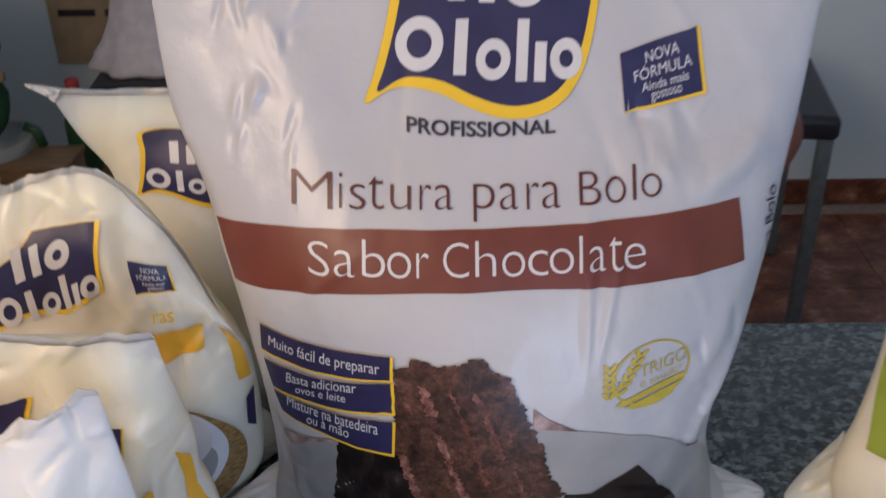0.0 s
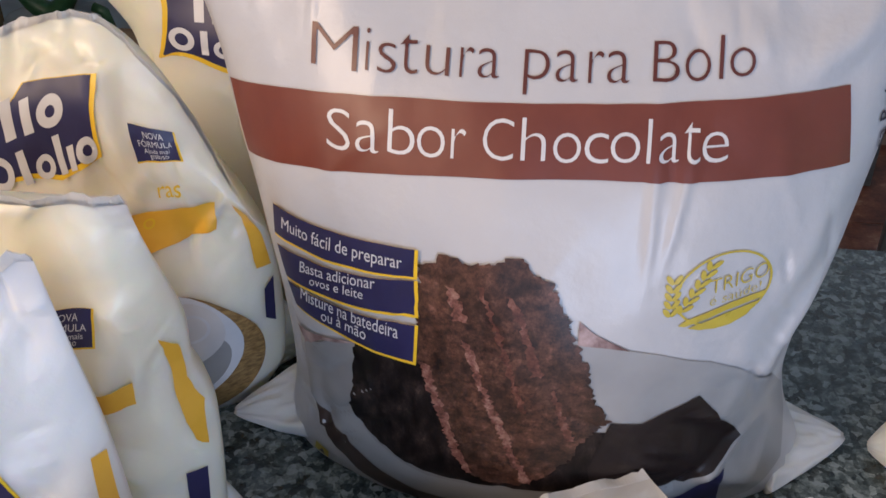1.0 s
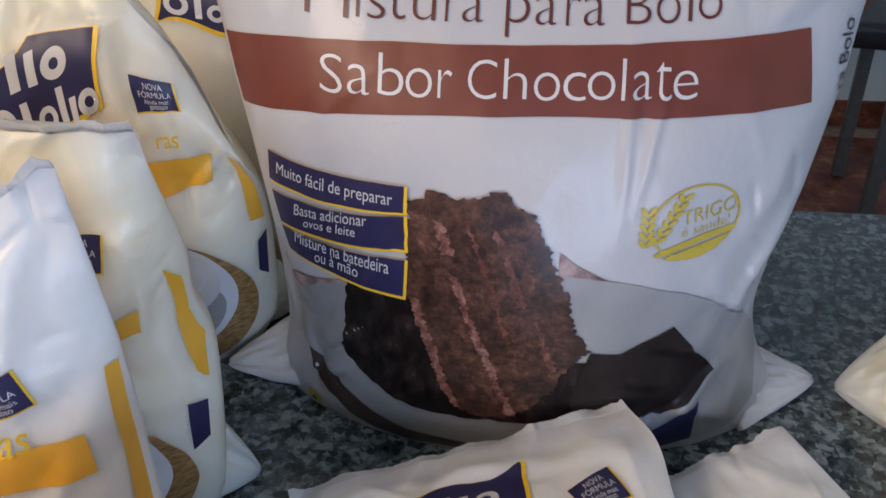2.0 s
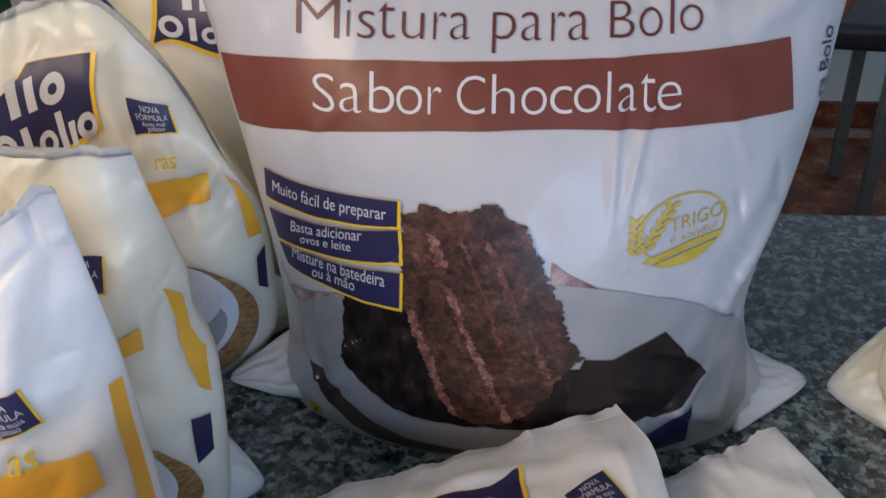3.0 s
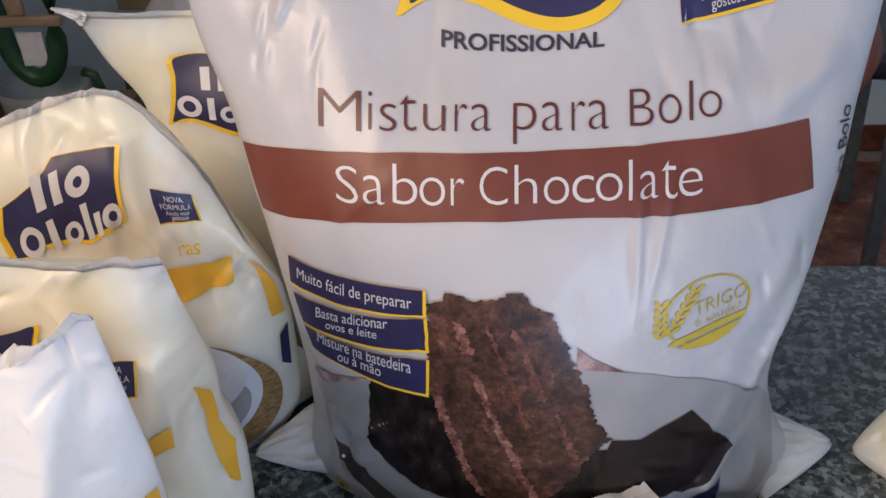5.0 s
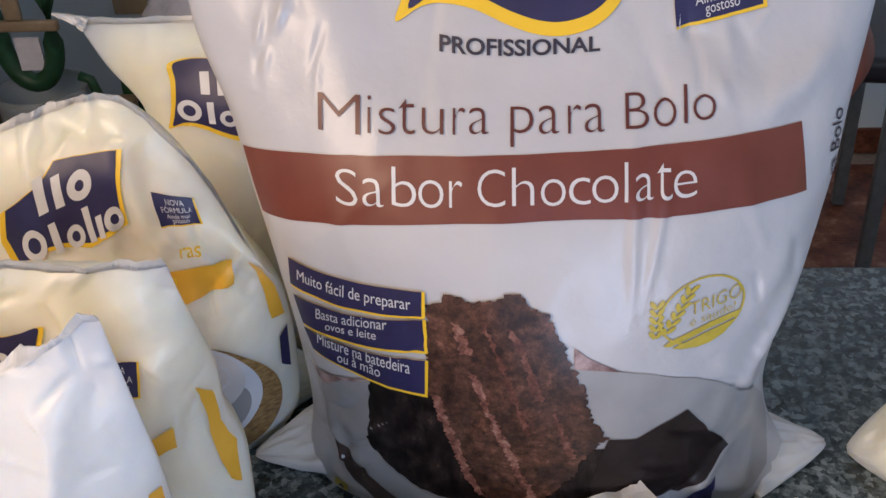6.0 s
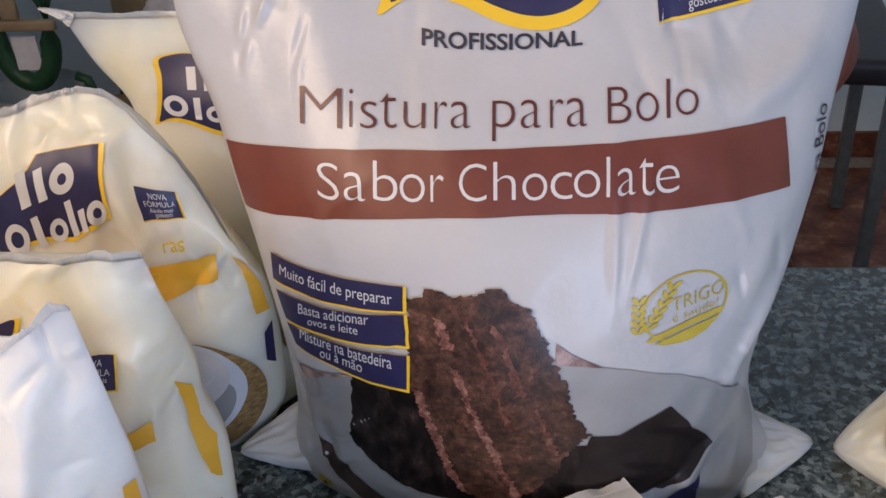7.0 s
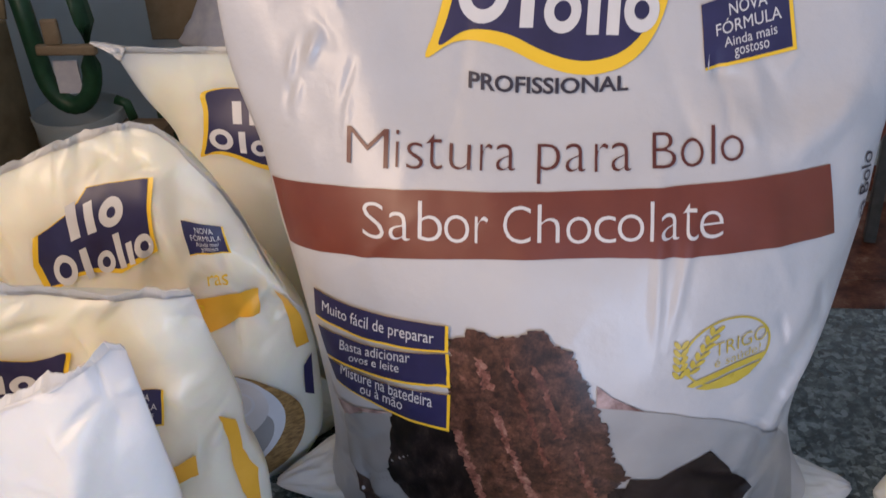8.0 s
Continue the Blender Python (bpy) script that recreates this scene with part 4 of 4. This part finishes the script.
# bag behind the large one
F5 = BagForm(
    [(0.0, -0.08, 0.09, -0.045, 0.05), (0.05, -0.09, 0.1, -0.055, 0.055), (0.15, -0.09, 0.1, -0.055, 0.05), (0.23, -0.095, 0.11, -0.045, 0.03), (0.27, -0.115, 0.115, -0.03, 0.0), (0.305, -0.13, 0.12, -0.02, -0.014)],
    wrinkle=0.001, seed=6.4, crinkle=0.003, folds=5)
b = small_bag(pose(-0.160, 0.775, 0.9), F5, "cream mix bag with a flat ragged top behind the large bag", "film_cream", 0.0012, 7)
emblem(F5, b, [(-0.069, 0.218), (0.03, 0.218), (0.03, 0.281), (-0.071, 0.277)], 0.0005)
ear((-0.122, -0.017, 0.303), (-0.146, -0.02, 0.313), (0.003, 0.0, 0.005), b, "film", "curled_tip", 0.0015)

# two bags that lie in front of the large one
def lying(left, right, way):
    """The pose of a bag on its back, from the two ends of its top edge and the way from foot to top; height: its length."""
    left, right = Vector(left), Vector(right)
    x = (right - left).normalized()
    z = Vector(way)
    z = (z - x * z.dot(x)).normalized()
    y = z.cross(x)
    return Matrix.Translation((left + right) / 2) @ Matrix((x, y, z)).transposed().to_4x4()


F6 = BagForm(
    [(0.0, -0.08, 0.08, -0.02, 0.02), (0.04, -0.092, 0.092, -0.034, 0.03), (0.15, -0.096, 0.096, -0.036, 0.03), (0.22, -0.1, 0.105, -0.026, 0.02), (0.255, -0.112, 0.108, -0.012, 0.006), (0.285, -0.115, 0.1, -0.003, 0.0)],
    creases=[(-0.1, 0.27, 0.08, 0.25, 0.008, 0.004), (-0.08, 0.24, 0.02, 0.262, 0.01, 0.005)], wrinkle=0.004, seed=3.6)
b = small_bag(lying((-0.085, 0.455, 0.928), (0.148, 0.515, 0.98), (-0.2, 0.95, 0.12)) @ pose(0, 0, -0.285), F6, "white mix bag with a navy emblem lying on the counter", "film", 0.0022, 8)
emblem(F6, b, [(-0.06, 0.185), (0.0291, 0.200), (0.0272, 0.2570), (-0.047, 0.2470)], 0.0005)
badge(F6, b, [(0.0543, 0.2039), (0.0814, 0.2138), (0.0741, 0.2383), (0.0468, 0.2244)], 0.0005, NEWS)
F7 = BagForm(
    [(0.0, -0.06, 0.06, -0.012, 0.012), (0.04, -0.062, 0.062, -0.022, 0.018), (0.15, -0.064, 0.064, -0.024, 0.018), (0.21, -0.064, 0.064, -0.014, 0.010), (0.25, -0.064, 0.064, -0.002, 0.0)],
    wrinkle=0.003, seed=9.6)
small_bag(lying((0.118, 0.465, 0.928), (0.229, 0.525, 0.95), (-0.5, 0.85, 0.08)) @ pose(0, 0, -0.25), F7, "plain white bag lying on the counter beside the navy-marked one", "film", 0.0016, 9)

# bag at the other side
F8 = BagForm(
    [(0.0, -0.09, 0.09, -0.05, 0.05), (0.05, -0.1, 0.1, -0.06, 0.06), (0.10, -0.092, 0.104, -0.06, 0.055), (0.15, -0.086, 0.104, -0.06, 0.055), (0.25, -0.083, 0.108, -0.045, 0.04), (0.33, -0.083, 0.11, -0.01, 0.004)],
    wrinkle=0.0025, seed=7.1)
b = small_bag(pose(0.415, 0.60, 0.9), F8, "cream bag with a green printed stripe on the counter", "film_cream", 0.002, 10, "")
printed("side_stripe", flat([UNIT]), F8, [(-0.088, 0.09), (-0.074, 0.09), (-0.068, 0.25), (-0.081, 0.25)], M["green_print"], b, 0.0005, 0, 0.004, "green printed stripe")
ear((-0.08, 0.005, 0.03), (-0.124, 0.022, 0.006), (0.0, 0.035, 0.03), b, "film_cream")

# ---- stools by the far wall ----


def stool(m, label):
    """A square metal stool with a padded seat."""
    st = thing("stool", m, label, "stool", "stools by the wall")
    part("seat", box(-0.215, -0.25, 0.55, 0.215, 0.25, 0.61, 0.022, 4), M["vinyl"], st, "padded black vinyl seat")
    for sx in (-1, 1):
        for sy in (-1, 1):
            part("leg", box(sx * 0.19 - 0.016, sy * 0.22 - 0.016, 0.0, sx * 0.19 + 0.016, sy * 0.22 + 0.016, 0.55, 0.003), M["steel"], st)
    return st


stool(pose(0.715, 2.42, 0, 0, 0, -8), "metal stool with a padded black vinyl seat and grey legs")
other = stool(pose(-0.72, 2.66, 0, 0, 0, 4), "metal stool with a dark seat holding a white cloth")

# white cloth over a pot on the second stool
bm = lathe([(0.16, 0.0), (0.165, 0.012), (0.135, 0.05), (0.10, 0.12), (0.082, 0.2), (0.075, 0.27), (0.05, 0.29), (0.01, 0.295)], 48)
for v in bm.verts:
    a = math.atan2(v.co.y, v.co.x)
    r = 1 + 0.07 * math.sin(9 * a) * max(0.0, 1 - v.co.z / 0.2)
    v.co.x, v.co.y = v.co.x * r, v.co.y * r
cloth = part("draped_cloth", bm, M["cloth"])
cloth.matrix_world = pose(-0.80, 2.62, 0.611)
tagged(cloth, "white patterned cloth draped in folds over the stool", "cloth")

poster = thing("wall_notice", pose(-1.05, Y1 - 0.008, 0.5), "brown kraft paper notice with dark lettering hung on the wall", "notice")
part("sheet", box(-0.14, -0.004, 0.0, 0.2, 0.004, 0.45), M["kraft"], poster, smooth=False)
for k, (x0, x1) in enumerate(((-0.11, 0.0), (0.03, 0.12))):
    part("word_bar", box(x0, -0.0065, 0.145, x1, -0.0042, 0.165), M["text_dark"], poster, smooth=False)

# ---- low bench with odds and ends ----
bench = thing("low_bench", pose(-1.08, 2.2, 0), "low brown wooden bench against the room's far side", "bench")
part("seat", box(-0.52, -0.24, 0.41, 0.28, 0.17, 0.44, 0.004), M["wood"], bench)
for sx in (-2, 1):
    part("leg", box(sx * 0.24 - 0.02, -0.14, 0.0, sx * 0.24 + 0.02, 0.14, 0.41, 0.003), M["wood"], bench)
crate = thing("wooden_box", pose(-0.96, 2.16, 0.44), "small dark brown wooden box on the low bench", "box")
part("body", box(-0.08, -0.06, 0.0, 0.08, 0.06, 0.075, 0.003), M["wood"], crate)
part("lid", box(-0.084, -0.064, 0.076, 0.084, 0.064, 0.092, 0.003), M["wood"], crate)
bottle = thing("bottle", pose(-0.90, 2.28, 0.44), "green bottle with a red cap on the low bench", "bottle")
part("body", lathe([(0.03, 0.0), (0.036, 0.008), (0.036, 0.13), (0.03, 0.16), (0.014, 0.19), (0.013, 0.215)]), M["green"], bottle)
part("cap", lathe([(0.015, 0.212), (0.016, 0.215), (0.016, 0.235), (0.013, 0.238)]), M["red"], bottle)
jar = thing("storage_tub", pose(-1.10, 2.2, 0.44), "frosted plastic tub with a green holder on the bench", "tub")
part("body", lathe([(0.085, 0.0), (0.1, 0.01), (0.108, 0.1), (0.112, 0.125), (0.107, 0.125), (0.103, 0.1), (0.095, 0.014), (0.08, 0.006)]), M["frosted"], jar)
loop = [(0.062 * math.cos(a) - 0.005, 0.0, 0.235 + 0.10 * math.sin(a)) for a in [math.pi * (1.0 + k / 14) for k in range(15)]]
loop = [(-0.085, 0.0, 0.46), (-0.075, 0.0, 0.34)] + loop + [(0.065, 0.0, 0.34), (0.05, 0.0, 0.46)]
part("holder", rod(loop, 0.023, 12), M["green"], jar, "green moulded holder")
part("card", box(-0.03, -0.012, 0.17, 0.03, -0.006, 0.25), M["cloth"], jar, "small white card", False)
part("cross_bar", box(-0.045, -0.05, 0.275, 0.10, -0.03, 0.30, 0.006), M["straw"], jar, "pale wooden cross bar")
part("cross_post", box(-0.02, -0.048, 0.30, 0.02, -0.032, 0.36, 0.006), M["straw"], jar)
hook = part("spout", rod([(0.10, 0.0, 0.15), (0.125, 0.0, 0.14), (0.135, 0.0, 0.10)], 0.012), M["green"], jar)
carton = thing("cardboard_box", pose(-1.37, 2.08, 0.44, 0, 0, -8), "open brown cardboard box with a raised flap on the bench", "box")
part("body", box(-0.16, -0.1, 0.0, 0.16, 0.1, 0.36, 0.003), M["carton"], carton)
flap = part("flap", box(-0.16, -0.004, 0.0, 0.16, 0.004, 0.2, 0.002), M["carton"], carton)
flap.matrix_local = pose(0.0, 0.1, 0.36, -12)

# ---- floor tiles ----
TILE, GAP = 0.45, 0.004
tm = box(-TILE / 2 + GAP / 2, -TILE / 2 + GAP / 2, -0.004, TILE / 2 - GAP / 2, TILE / 2 - GAP / 2, 0.0, 0.0015, 1)
first = part("tile", tm, M["tile"], floor, smooth=False)
rng = random.Random(3)
n = 0
for i in range(int((X1 - X0) / TILE)):
    for j in range(int((Y1 - Y0) / TILE)):
        x, y = 1.2 - TILE / 2 + (i - 7) * TILE, 2.40 + TILE / 2 - (j) * TILE
        if x < X0 + TILE / 2 or x > X1 - TILE / 2 or y < Y0 + TILE / 2 or (x < -1.44 + TILE / 2 and y < 1.3 + TILE / 2):
            continue
        ob = first if n == 0 else new("tile", first.data)
        ob.parent = floor
        ob.matrix_world = pose(x, y, rng.uniform(0, 0.0006), 0, 0, 90 * rng.randrange(4))
        n += 1
